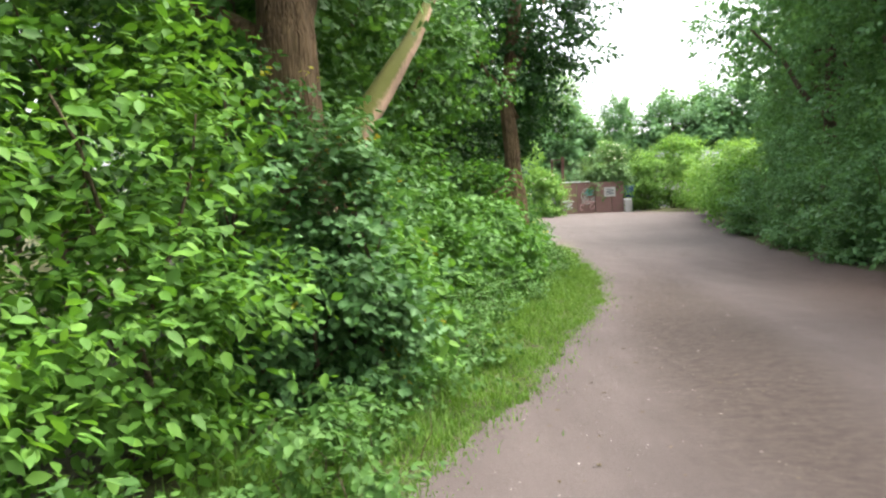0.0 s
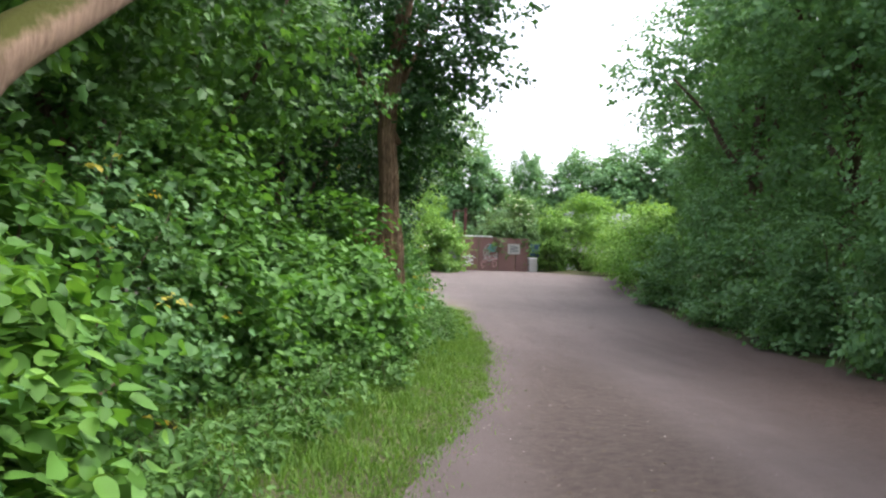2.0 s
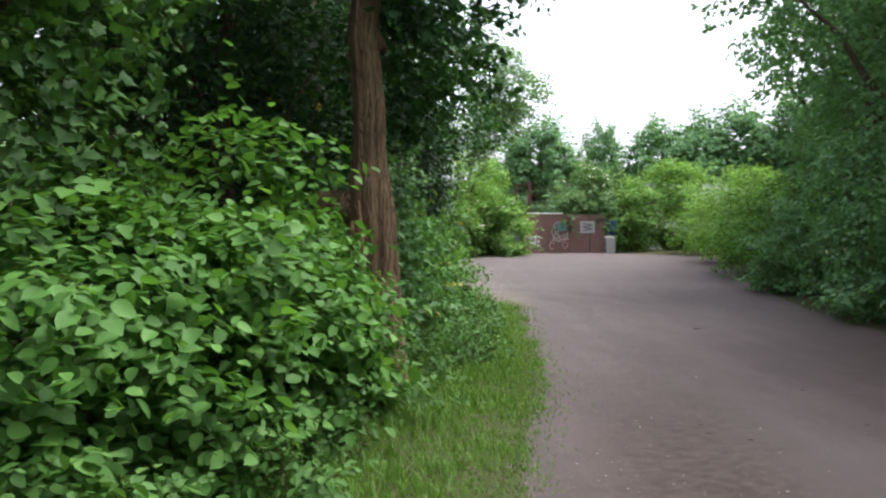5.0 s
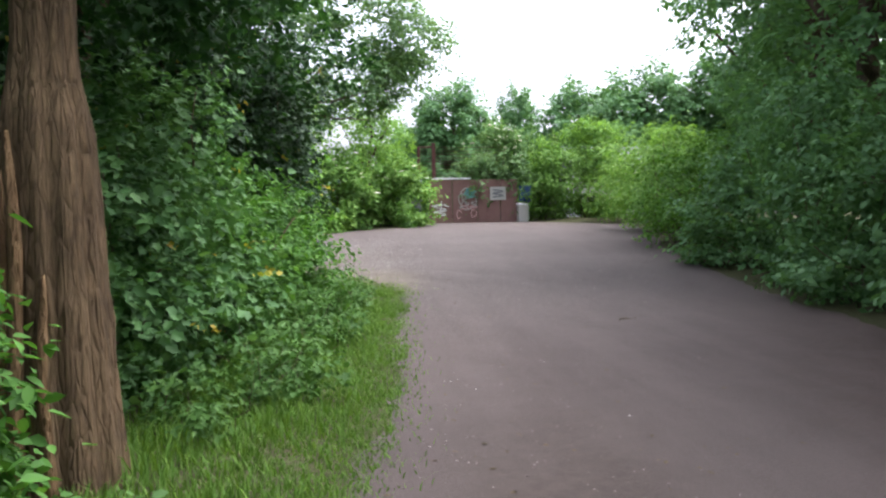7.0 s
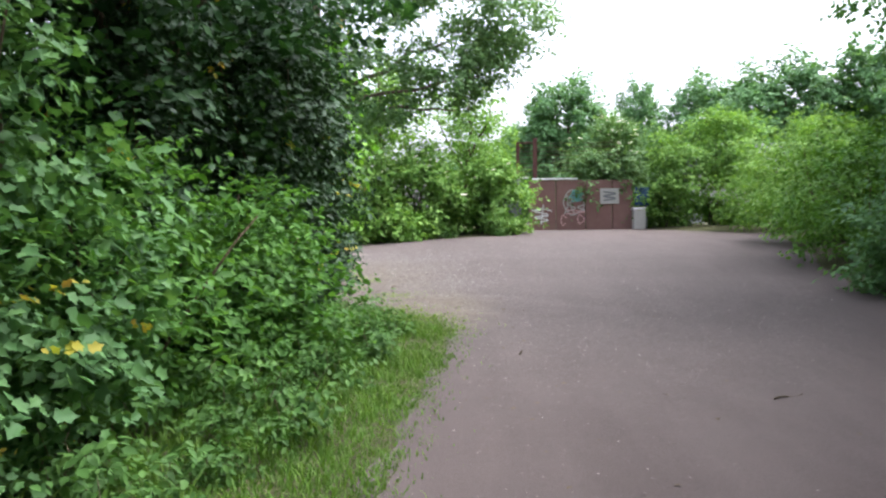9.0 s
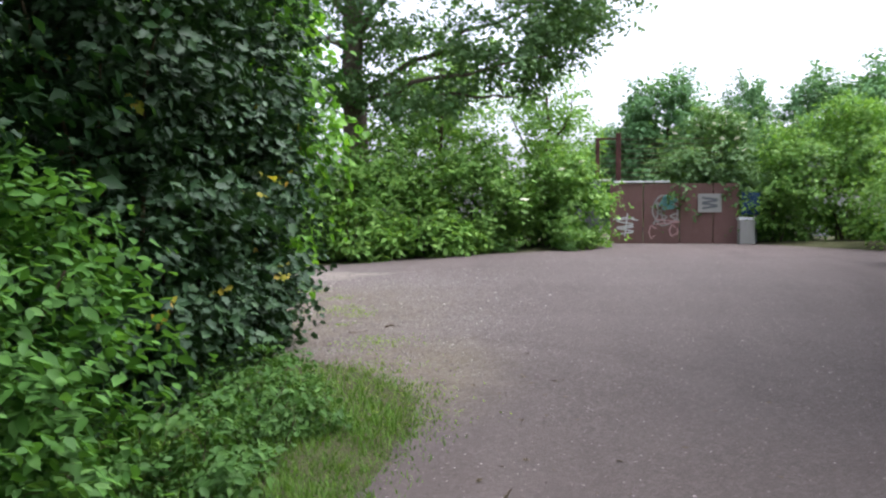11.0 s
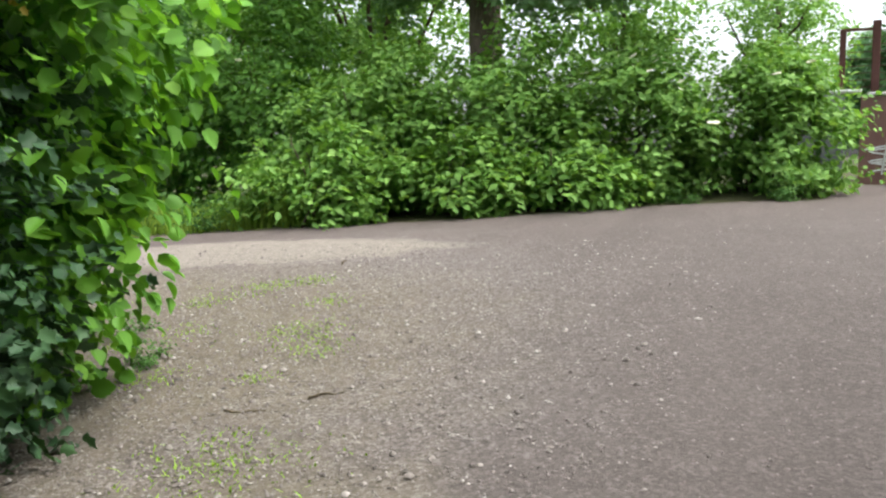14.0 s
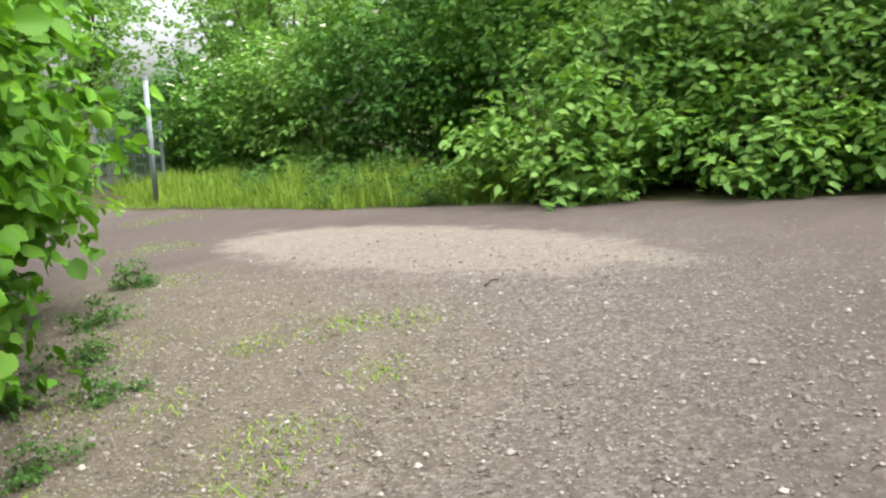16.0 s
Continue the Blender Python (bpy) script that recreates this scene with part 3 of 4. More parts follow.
oak = tree("oak_tree", 1.255, 15.58, np.stack([np.interp(rise, (-0.1, 0.4, 2, 2.6, 3.4, 4.8, 6), (0.04, 0.02, -0.06, -0.06, -0.13, 0.03, 0.2)), np.interp(rise, (0, 6), (0, 0.35)), rise], -1), np.interp(rise, (-0.1, 0.1, 0.5, 1.5, 1.85, 2.15, 6), (0.31, 0.265, 0.238, 0.222, 0.205, 0.15, 0.1)),
     [((0.05, 0.2, 3.2), (-1.2, 0.6, 5.2), 0.07, 0.03), ((0.1, 0.25, 4.2), (1.0, 1.6, 6.0), 0.06, 0.02)],
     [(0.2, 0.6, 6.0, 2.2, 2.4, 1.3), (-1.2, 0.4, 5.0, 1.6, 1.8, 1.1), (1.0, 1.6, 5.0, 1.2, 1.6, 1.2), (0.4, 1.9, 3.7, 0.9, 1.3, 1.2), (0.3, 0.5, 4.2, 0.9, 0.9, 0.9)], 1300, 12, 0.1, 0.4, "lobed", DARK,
     "old tree with split reddish-brown bark and a broken stub limb", BARK, GR, 6, sides=72, rough=0.035, ribs=0.12)
reach = np.linspace(0, 1, 14)
stub = np.stack([np.interp(reach, (0, 0.2, 1), (-0.02, -0.12, -0.55)), np.interp(reach, (0, 1), (0.1, 0.2)), np.interp(reach, (0, 0.2, 0.5, 1), (1.5, 1.66, 1.73, 1.76))], -1)
tube("stub", stub, np.interp(reach, (0, 0.3, 0.9, 1), (0.15, 0.165, 0.15, 0.11)), BARK, oak, 30, 0.08, "broken stub of a thick limb", 0.09)
for x, y, top, r in ((-0.1, -0.2, 1.78, 0.034), (-0.185, -0.135, 1.6, 0.04), (0.03, -0.215, 1.1, 0.025)):
    tube("bark_ridge", np.stack([x + np.linspace(0.0, -0.03, 14) + 0.012 * np.sin(np.linspace(0, 7, 14) + x * 30), np.linspace(y - 0.06, y + 0.02, 14), np.linspace(0.02, top, 14)], -1), r * np.interp(np.linspace(0, 1, 14), (0, 0.1, 0.8, 1), (1.3, 1, 0.9, 0.3)), BARK_PALE, oak, 10, 0.12, "pale raised strip of split bark")
BACK = ((-3.3, 1.0, 1.0), (-3.2, 3.9, 1.05), (-2.5, 8.2, 1.0), (-1.9, 10.6, 1.0), (-1.2, 13.2, 0.95), (-0.6, 17.6, 1.05), (0.1, 20.3, 1.15), (0.5, 23.0, 1.1), (0.3, 25.4, 1.0), (-4.5, 16, 1.2), (-4.2, 21.5, 1.2), (-5, 10, 1.2), (-5.5, 5, 1.2), (-2.4, 19.2, 1.35), (-2.0, 23.0, 1.35), (-3.0, 15.2, 1.35))
TREES = {}
for n, (x, y, s) in enumerate(BACK):
    m = pose(x, y, float(soil_height(np.float64(x), np.float64(y))) - 0.06, 0, 0, 137 * n) @ Matrix.Diagonal((s, s, s, 1))
    near = y < 14 and x > -4
    if near not in TREES:
        TREES[near] = tree("hedge_tree", x, y, bent((0, 0, -0.1), (0.2, 0.1, 5.5), 10, 0.15), np.linspace(0.14, 0.05, 10),
                           [((0, 0, 1.6), (1.2, 0.6, 4.0), 0.06, 0.02), ((0, 0, 2.2), (-1.0, 0.9, 4.6), 0.06, 0.02), ((0, 0, 2.8), (0.2, -1.3, 5.0), 0.06, 0.02)],
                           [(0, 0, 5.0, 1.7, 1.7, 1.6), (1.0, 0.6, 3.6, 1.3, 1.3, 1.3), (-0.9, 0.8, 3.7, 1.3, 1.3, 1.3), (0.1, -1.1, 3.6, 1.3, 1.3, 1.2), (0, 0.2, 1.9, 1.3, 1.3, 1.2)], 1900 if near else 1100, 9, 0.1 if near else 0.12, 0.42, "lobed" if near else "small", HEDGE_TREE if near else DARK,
                           "leafy green maple tree rising behind the hedge" if near else "shaded tree with dark green leaves behind the hedge", BARK_DARK, "trees behind the hedge", 9 + near)
    else:
        copy_thing(TREES[near], m)

# The dark side across the track: low growth and tall trees.
RSH = None
for n, y in enumerate((1.5, 4.2, 6.9, 9.4, 11.9, 14.3, 16.7, 19.0, 21.2, 23.4, 26.2)):
    r = 1.25
    x = float(np.interp(y, RIGHT_Y, RIGHT_X)) + r * 0.85
    m = pose(x, y, float(soil_height(np.float64(x), np.float64(y))) - 0.04, 0, 0, 97 * n)
    if RSH is None:
        RSH = shrub("laurel_bush", x, y, [(0, 0, 0.9, 1.2, 1.4, 0.95), (0.2, 0.6, 0.5, 1.0, 0.9, 0.5), (0.1, -0.6, 0.5, 1.0, 0.9, 0.5), (0.1, 0, 1.9, 1.0, 1.1, 0.8)], 800, 9, 0.13, 0.45, "small", VEILED,
                    "dark green bush drooping over the track edge", group="bushes across the track", seed=90)
    else:
        copy_thing(RSH, m @ Matrix.Diagonal((1, 1, (1.0, 1.25, 0.9, 1.1)[n % 4], 1)))
RT = None
# The first two trees stand out of view, placed to shade the track.
for n, (x, y, s) in enumerate(((7.4, -3.4, 1.2), (8.2, 2.4, 1.2), (9.2, 8.6, 1.2), (10.4, 15.0, 1.15), (11.2, 20, 1.1), (11.6, 24.6, 1.1), (13.6, 29.4, 1.15), (15.8, 34, 1.1), (13, 17, 1.2), (15, 24, 1.25), (18.5, 31, 1.3))):
    m = pose(x, y, float(soil_height(np.float64(x), np.float64(y))) - 0.06, 0, 0, 71 * n) @ Matrix.Diagonal((s, s, s, 1))
    if RT is None:
        RT = tree("tall_tree", x, y, bent((0, 0, -0.1), (0.3, 0.2, 10), 12, 0.25), np.linspace(0.22, 0.05, 12),
                  [((0, 0, 2.4), (2.0, 1.0, 5), 0.09, 0.03), ((0, 0, 3.0), (-1.9, 1.0, 6), 0.09, 0.03), ((0.1, 0, 3.8), (0.3, -2.0, 7), 0.09, 0.03), ((0.2, 0.1, 5.5), (1.2, 1.4, 9), 0.07, 0.02)],
                  [(0, 0, 8.8, 2.2, 2.2, 2.2), (1.5, 0.8, 5.8, 1.8, 1.8, 1.9), (-1.5, 0.9, 6.0, 1.8, 1.8, 2.0), (0.2, -1.6, 6.0, 1.9, 1.8, 2.0), (0, 0.2, 3.3, 2.0, 2.0, 1.6)], 1500, 13, 0.15, 0.5, "ovate", VEILED,
                  "tall dark green tree shading the track", BARK_DARK, "trees across the track", 12)
    else:
        copy_thing(RT, m)
# Light green bushes closing the yard.
def bush(name, x, y, rx, ry, h, leaf, shape, mat, label, seed, sprays=700, group="bushes round the yard", flat=0.6, category="shrub"):
    blobs = [(0, 0, 0.45 * h, rx, ry, 0.5 * h), (-0.5 * rx, -0.1, 0.35 * h, 0.6 * rx, ry, 0.36 * h), (0.45 * rx, 0, 0.3 * h, 0.65 * rx, ry, 0.32 * h), (0.1 * rx, 0.1, 0.78 * h, 0.6 * rx, 0.8 * ry, 0.26 * h)]
    return shrub(name, x, y, blobs, sprays, 9, leaf, leaf * 4, shape, mat, label, category, group, 5, seed, 0.55, flat)


bush("rose_bush", 11.3, 40.9, 2.2, 1.2, 3.4, 0.13, "small", ELDER, "broad light green bush beside the graffiti wall", 101, 2400)
bush("rose_bush", 14.2, 40.2, 1.8, 1.3, 3.2, 0.14, "small", ELDER, "light green bush at the back of the yard", 107, 700)
bush("rose_bush", 9.75, 40.55, 0.8, 0.7, 1.9, 0.12, "small", ELDER, "low green bush beside the graffiti wall", 108, 350)
bush("flowering_bush", 8.2, 41.2, 1.4, 1.0, 3.3, 0.12, "ovate", WILLOW, "pale flowering bush spilling over the graffiti wall", 102, 1500)
bush("rose_bush", 10.6, 29.4, 1.3, 1.4, 2.5, 0.12, "small", LIT_DOGWOOD, "green bush drooping at the track edge", 106, 700)
bush("rose_bush", 11.3, 32.6, 1.4, 1.5, 2.6, 0.12, "small", ELDER, "light green bush at the track bend", 103, 800)
bush("rose_bush", 12.6, 37.6, 1.8, 1.5, 3.0, 0.12, "small", ELDER, "light green bush at the back of the yard", 104, 800)
for n, (x, y, rx, h) in enumerate(((4.2, 37.7, 1.2, 2.1), (2.4, 37.2, 1.4, 2.5), (0.4, 36.8, 1.5, 2.7), (-1.6, 36.4, 1.5, 2.6))):
    bush("elder_bush", x, y, rx, 1.1, h, 0.12, "ovate", ELDER, "green elder bush with flat cream blossom", 110 + n, 1350)
for n, (x, y, rx, h) in enumerate(((-1.75, 34.75, 1.05, 1.45), (0.1, 35.5, 1.0, 1.25), (1.6, 35.9, 1.0, 1.2))):
    bush("knotweed_clump", x, y, rx, 0.75, h, 0.135, "ovate", ELDER, "bright green knotweed clump with big pointed leaves", 120 + n, 420, flat=0.85)
# Lighter leaf greens here carry the glare over the thicket.
for n, (x, y, rx, h) in enumerate(((-4.2, 37.2, 1.8, 4.0), (-6.8, 37.0, 1.9, 4.1), (-9.6, 36.8, 1.9, 3.6), (-12.4, 36.6, 1.8, 3.0), (-15.4, 36.2, 1.9, 3.0))):
    bush("thicket_bush", x, y, rx, 1.3, h, 0.14, "small", (LIT_DOGWOOD, DOGWOOD, ELDER)[n % 3], "dense dark green thicket bush behind the verge", 130 + n, 1300, "thicket behind the verge")

# Large tree over the elder bushes, with long limbs.
tree("willow_tree", -0.5, 38.2, bent((0, 0, -0.1), (0.15, 0.2, 9), 14, 0.2), np.linspace(0.36, 0.14, 14),
     [((0, 0, 3.4), (4.6, -0.6, 4.4), 0.075, 0.02), ((0, 0, 3.8), (5.6, 0.3, 6.2), 0.075, 0.02), ((0.1, 0, 4.8), (-4, 0.2, 6.6), 0.08, 0.02), ((0.1, 0.1, 5), (2.6, -1.2, 8.4), 0.1, 0.03), ((2.0, -0.2, 3.6), (4.0, -1.3, 3.4), 0.05, 0.015), ((0.1, 0.1, 5.4), (-2.6, -1.0, 8.6), 0.1, 0.03)],
     [(3.6, -0.5, 4.6, 1.8, 1.3, 1.1), (5.2, 0.0, 6.0, 1.6, 1.5, 1.3), (2.4, -0.8, 7.4, 2.4, 1.9, 1.7), (-2.5, 0, 6.6, 2.3, 1.9, 1.8), (0, 0, 9.2, 2.6, 2.3, 1.8), (-4, 0, 5.2, 1.7, 1.6, 1.4), (1.0, -0.6, 5.2, 1.3, 1.2, 1.0), (-0.8, -0.7, 3.9, 1.5, 0.9, 0.9), (1.6, -0.6, 3.6, 1.4, 0.8, 0.7)], 4600, 11, 0.15, 0.6, "small", WILLOW,
     "tall grey-green willow with long spreading limbs", BARK_GREY, "", 41)
BT = None
for n, (x, y, s) in enumerate(((-4.5, 42, 1.0), (-8.5, 41.5, 0.95), (-12.5, 41, 1.0), (-17, 40.5, 1.0), (0.6, 45, 1.0), (-20, 36, 1.0), (3.8, 48, 0.85), (-21, 41, 1.1), (-22, 31, 1.1), (-18, 29.5, 0.9), (-6.5, 45, 1.2), (-11, 45, 1.2), (-15, 45, 1.2))):
    m = pose(x, y, float(ground_z(x, y)) - 0.06, 0, 0, 67 * n) @ Matrix.Diagonal((s, s, s, 1))
    if BT is None:
        BT = tree("thicket_tree", x, y, bent((0, 0, -0.1), (0.2, 0.1, 6), 10, 0.2), np.linspace(0.15, 0.05, 10),
                  [((0, 0, 2), (1.5, 0.4, 5), 0.07, 0.02), ((0, 0, 2.5), (-1.4, 0.4, 5), 0.07, 0.02), ((0, 0, 3), (0.2, -1.4, 5.5), 0.07, 0.02)],
                  [(0, 0, 5.8, 1.9, 1.8, 1.7), (1.4, 0.4, 4.4, 1.6, 1.5, 1.5), (-1.4, 0.4, 4.4, 1.6, 1.5, 1.5), (0.1, -1, 4.0, 1.6, 1.4, 1.5), (0, 0, 2.4, 1.7, 1.6, 1.4)], 900, 9, 0.17, 0.55, "small", ELDER,
                  "leafy green tree in the thicket", BARK_DARK, "trees in the thicket", 43)
    else:
        copy_thing(BT, m)
FT = None
for n, (x, y, s, w) in enumerate(((11.3, 76, 1.0, 1.0), (8.0, 79, 0.72, 1.0), (16.6, 78, 1.02, 0.5), (20.5, 74, 0.98, 1.0), (25.5, 73, 1.08, 1.1), (31, 70, 1.15, 1.1), (37, 66, 1.2, 1.2), (4, 84, 0.55, 1.3), (23, 46, 0.8, 1))):
    m = pose(x, y, float(ground_z(x, y)) - 0.06, 0, 0, 53 * n) @ Matrix.Diagonal((s * w, s * w, s, 1))
    if FT is None:
        FT = tree("distant_tree", x, y, bent((0, 0, -0.1), (0, 0, 8), 8, 0.2), np.linspace(0.3, 0.1, 8), [((0, 0, 3), (2, 0, 7), 0.12, 0.04), ((0, 0, 3), (-2, 0.4, 7), 0.12, 0.04)],
                  [(0, 0, 7.2, 3.2, 3.2, 3.2), (1.6, 0.3, 4.6, 2.6, 2.6, 2.6), (-1.9, 0, 4.8, 2.4, 2.6, 2.8), (0, -1, 3, 3.2, 2.8, 2.2)], 4200, 8, 0.34, 0.8, "small", VEILED,
                  "distant dark green tree above the wall", BARK_DARK, "distant trees", 47)
    else:
        copy_thing(FT, m)


# ---- graffiti wall ----
wall = tagged(new("graffiti_wall"), "rust-red steel wall panels covered with graffiti", "wall")
wall.location = (0, 0, 1.2)
WY = 40.3
for a, b in ((5.62, 6.42), (6.44, 7.3), (7.32, 8.1), (8.12, 8.72)):
    p = box((b - a, 0.08, 1.62), ((a + b) / 2, WY, 0.81), 0.012)
    part("panel", p, RUST, wall)
for x in (4.75, 5.2):
    part("pillar", box((0.36, 0.3, 1.66), (x, WY + 0.05, 0.83), 0.02), GREY_PAINT, wall, "grey painted pillar")
part("coping", box((1.15, 0.2, 0.05), (5.05, WY, 1.71), 0.012), WHITE_PAINT, wall, "thin pale coping")
part("coping", box((1.35, 0.14, 0.045), (6.4, WY, 1.66), 0.012), WHITE_PAINT, wall, "thin pale coping")
gate = tagged(new("wire_fence"), "rusty steel frame with wire mesh above the wall", "fence")
gate.location = (0, 0, 2.9)
for x, h in ((5.32, 1.12), (5.84, 1.25)):
    part("post", box((0.1 if x < 5.5 else 0.13, 0.1, h), (x, WY + 0.35, h / 2 - 0.03), 0.01), RUST_DARK, gate)
part("top_rail", box((0.6, 0.05, 0.05), (5.58, WY + 0.35, 1.08), 0.008), RUST_DARK, gate)
for n in range(9):
    part("wire", box((3.0, 0.012, 0.012), (6.9, WY + 0.35, 0.1 + n * 0.12)), RUST_DARK, gate)


def strokes(name, lines, width, mat, y, parent, label=""):
    """Sprayed lines on the wall: flat ribbons standing a few millimetres proud."""
    v, f = [], []
    for line in lines:
        line = np.asarray(line, float)
        d = np.gradient(line, axis=0)
        d /= np.linalg.norm(d, axis=1)[:, None] + 1e-9
        for p, w in zip(line, d):
            o = np.array((-w[1], w[0])) * width / 2
            v += [(p[0] + o[0], y, p[1] + o[1]), (p[0] - o[0], y, p[1] - o[1])]
        k = len(v) - 2 * len(line)
        f += [(k + 2 * i, k + 2 * i + 1, k + 2 * i + 3, k + 2 * i + 2) for i in range(len(line) - 1)]
    me = bpy.data.meshes.new(name)
    me.from_pydata(v, [], f)
    me.materials.append(mat)
    return part_mesh(name, me, parent, label)


def squiggle(x0, x1, z0, z1, turns, n=26, lean=0.0):
    s = np.linspace(0, 1, n)
    return np.stack([x0 + (x1 - x0) * (0.5 - 0.5 * np.cos(s * turns * np.pi)) + lean * s, z0 + (z1 - z0) * s], -1)


def ring(cx, cz, rx, rz, a0=0.0, a1=6.283, n=22):
    a = np.linspace(a0, a1, n)
    return np.stack([cx + rx * np.cos(a), cz + rz * np.sin(a) + 0.03 * np.sin(4 * a)], -1)


FACE = WY - 0.045
strokes("tag", [squiggle(5.78, 6.2, 0.34, 0.78, 5), [(5.7, 0.72), (6.0, 0.78), (6.3, 0.7)], [(5.85, 0.5), (6.2, 0.55)], [(5.98, 0.3), (6.05, 0.88)]], 0.03, WHITE_PAINT, FACE, wall, "white sprayed tag")
strokes("mural", [ring(6.98, 0.95, 0.33, 0.36, 0.5, 5.6), ring(7.06, 0.9, 0.2, 0.26, 2.2, 7.4), [(6.68, 0.6), (6.8, 0.9), (6.72, 1.2)], squiggle(6.76, 7.0, 0.66, 1.15, 4), squiggle(7.08, 7.28, 0.62, 0.9, 3)], 0.04, CONCRETE, FACE, wall, "pale outline of a sprayed piece")
strokes("mural", [ring(7.05, 1.08, 0.2, 0.2, 0.4, 3.4), squiggle(6.9, 7.2, 0.98, 1.28, 5)], 0.07, TEAL_PAINT, FACE - 0.004, wall, "teal fill of a sprayed piece")
strokes("mural", [squiggle(6.72, 7.3, 0.6, 0.74, 2), ring(6.66, 0.42, 0.09, 0.14, 0.3, 5.5), ring(7.16, 0.45, 0.1, 0.12, 1, 6.6)], 0.03, PINK_PAINT, FACE - 0.008, wall, "pink underline of a sprayed piece")
poster = tagged(new("wall_notice"), "faded white notice board fixed on the rusty wall", "sign")
poster.location = (8.02, WY - 0.07, 2.33)
part("board", box((0.56, 0.03, 0.46), (0, 0, 0), 0.006), CONCRETE, poster)
strokes("faded_print", [squiggle(-0.18, 0.18, -0.14, 0.14, 4)], 0.05, GREY_PAINT, -0.02, poster, "grey unreadable print")
barrel = tagged(new("blue_panel"), "blue painted steel panel beside the rusty wall", "panel")
barrel.location = (8.98, WY, 1.2)
part("sheet", box((0.42, 0.06, 0.55), (0.02, 0, 1.12), 0.01), BLUE_PAINT, barrel)
part("post", box((0.07, 0.07, 1.36), (0.15, 0.066, 0.68), 0.01), GREY_PAINT, barrel)
block = tagged(new("concrete_block"), "pale weathered concrete block at the wall end", "block")
block.location = (8.86, WY - 0.15, 1.19)
part("body", box((0.36, 0.4, 0.72), (0, 0, 0.36), 0.03), CONCRETE, block)
part("cap", box((0.4, 0.44, 0.07), (0, 0, 0.75), 0.015), WHITE_PAINT, block)

# ---- roof glimpsed over the bushes ----
hut = tagged(new("distant_hut"), "small hut with a pale grey roof behind the bushes", "building")
hut.location = (15.9, 51, 0.95)
part("wall", box((5, 4, 2.6), (0, 0, 1.3)), CONCRETE, hut)
bm = bmesh.new()
for sx in (-1, 1):
    q = [bm.verts.new(p) for p in ((-2.8, -2.3 * 1, 2.6), (2.8, -2.3, 2.6), (2.8, 0, 3.9), (-2.8, 0, 3.9))] if sx < 0 else [bm.verts.new(p) for p in ((-2.8, 0, 3.9), (2.8, 0, 3.9), (2.8, 2.3, 2.6), (-2.8, 2.3, 2.6))]
    bm.faces.new(q)
bmesh.ops.solidify(bm, geom=bm.faces[:], thickness=0.12)
part("roof", bm, GREY_PAINT, hut)

# ---- fence at the end of the yard ----
post = tagged(new("fence_post"), "tall galvanised steel post standing in the grass verge", "post")
PX, PY = -9.95, 33.4
post.location = (PX, PY, float(ground_z(PX, PY)) - 0.05)
bm = bmesh.new()
bmesh.ops.create_cone(bm, cap_ends=True, segments=14, radius1=0.045, radius2=0.045, depth=2.25, matrix=Matrix.Translation((0, 0, 1.125)))
part("pole", bm, ZINC, post, smooth=True)
bm = bmesh.new()
bmesh.ops.create_cone(bm, cap_ends=True, segments=14, radius1=0.055, radius2=0.035, depth=0.05, matrix=Matrix.Translation((0, 0, 2.27)))
part("cap", bm, GREY_PAINT, post)
fence = tagged(new("mesh_fence"), "grey welded wire mesh fence panel in the bushes", "fence")
FX, FY = -16.2, 34.6
fence.location = (FX, FY, float(ground_z(FX, FY)) - 0.03)
fence.rotation_euler = (0, 0, 0.25)
for x in (0.0, 2.5):
    part("post", box((0.07, 0.05, 1.75), (x, 0, 0.87), 0.008), ZINC, fence)
me_v = bpy.data.meshes.new("upright_wire")
wire = box((0.012, 0.012, 1.55), (0, 0, 0))
wire.to_mesh(me_v)
wire.free()
me_v.materials.append(ZINC)
for n in range(24):
    part_mesh("upright_wire", me_v, fence).location = (0.1 + n * 0.1, 0, 0.87)
me_h = bpy.data.meshes.new("cross_wire")
wire = box((2.45, 0.014, 0.014), (0, 0, 0))
wire.to_mesh(me_h)
wire.free()
me_h.materials.append(ZINC)
for n in range(8):
    part_mesh("cross_wire", me_h, fence).location = (1.25, 0.014, 0.12 + n * 0.21)


# ---- grass, weeds and stones ----
def blades(name, xy, heights, mat, lean=0.35, width=0.007, seed=3):
    rng = np.random.default_rng(seed)
    n = len(xy)
    base = np.c_[xy, np.maximum(soil_height(xy[:, 0], xy[:, 1]), road_height(xy[:, 0], xy[:, 1])) - 0.01]
    a = rng.uniform(0, 6.283, n)
    side = np.stack([np.cos(a), np.sin(a), np.zeros(n)], -1) * width * rng.uniform(0.6, 1.5, n)[:, None]
    out = np.stack([-np.sin(a), np.cos(a), np.zeros(n)], -1) * (lean * rng.uniform(0.1, 1.6, n) * heights)[:, None]
    up = np.c_[np.zeros((n, 2)), heights]
    v = np.stack([base - side, base + side, base + side * 0.7 + out * 0.35 + up * 0.6, base - side * 0.7 + out * 0.35 + up * 0.6, base + out + up], 1)
    f = (np.arange(n)[:, None] * 5 + np.array([0, 1, 2, 3, 3, 2, 4])[None]).ravel()
    return tagged(new(name, mesh_from(name, v.reshape(-1, 3), f, np.tile([4, 3], n), mat)), kind="stuff")


rng = np.random.default_rng(11)
y = rng.uniform(-2.5, 25.8, 105000)
left, right = np.interp(y, HEDGE_Y, HEDGE_X) - 0.5, np.interp(y, EDGE_Y, EDGE_X)
keep = rng.random(len(y)) > np.clip((y - 23.2) / 2.8, 0, 0.9)
y, left, right = y[keep], left[keep], right[keep]
f = rng.random(len(y)) ** 0.85
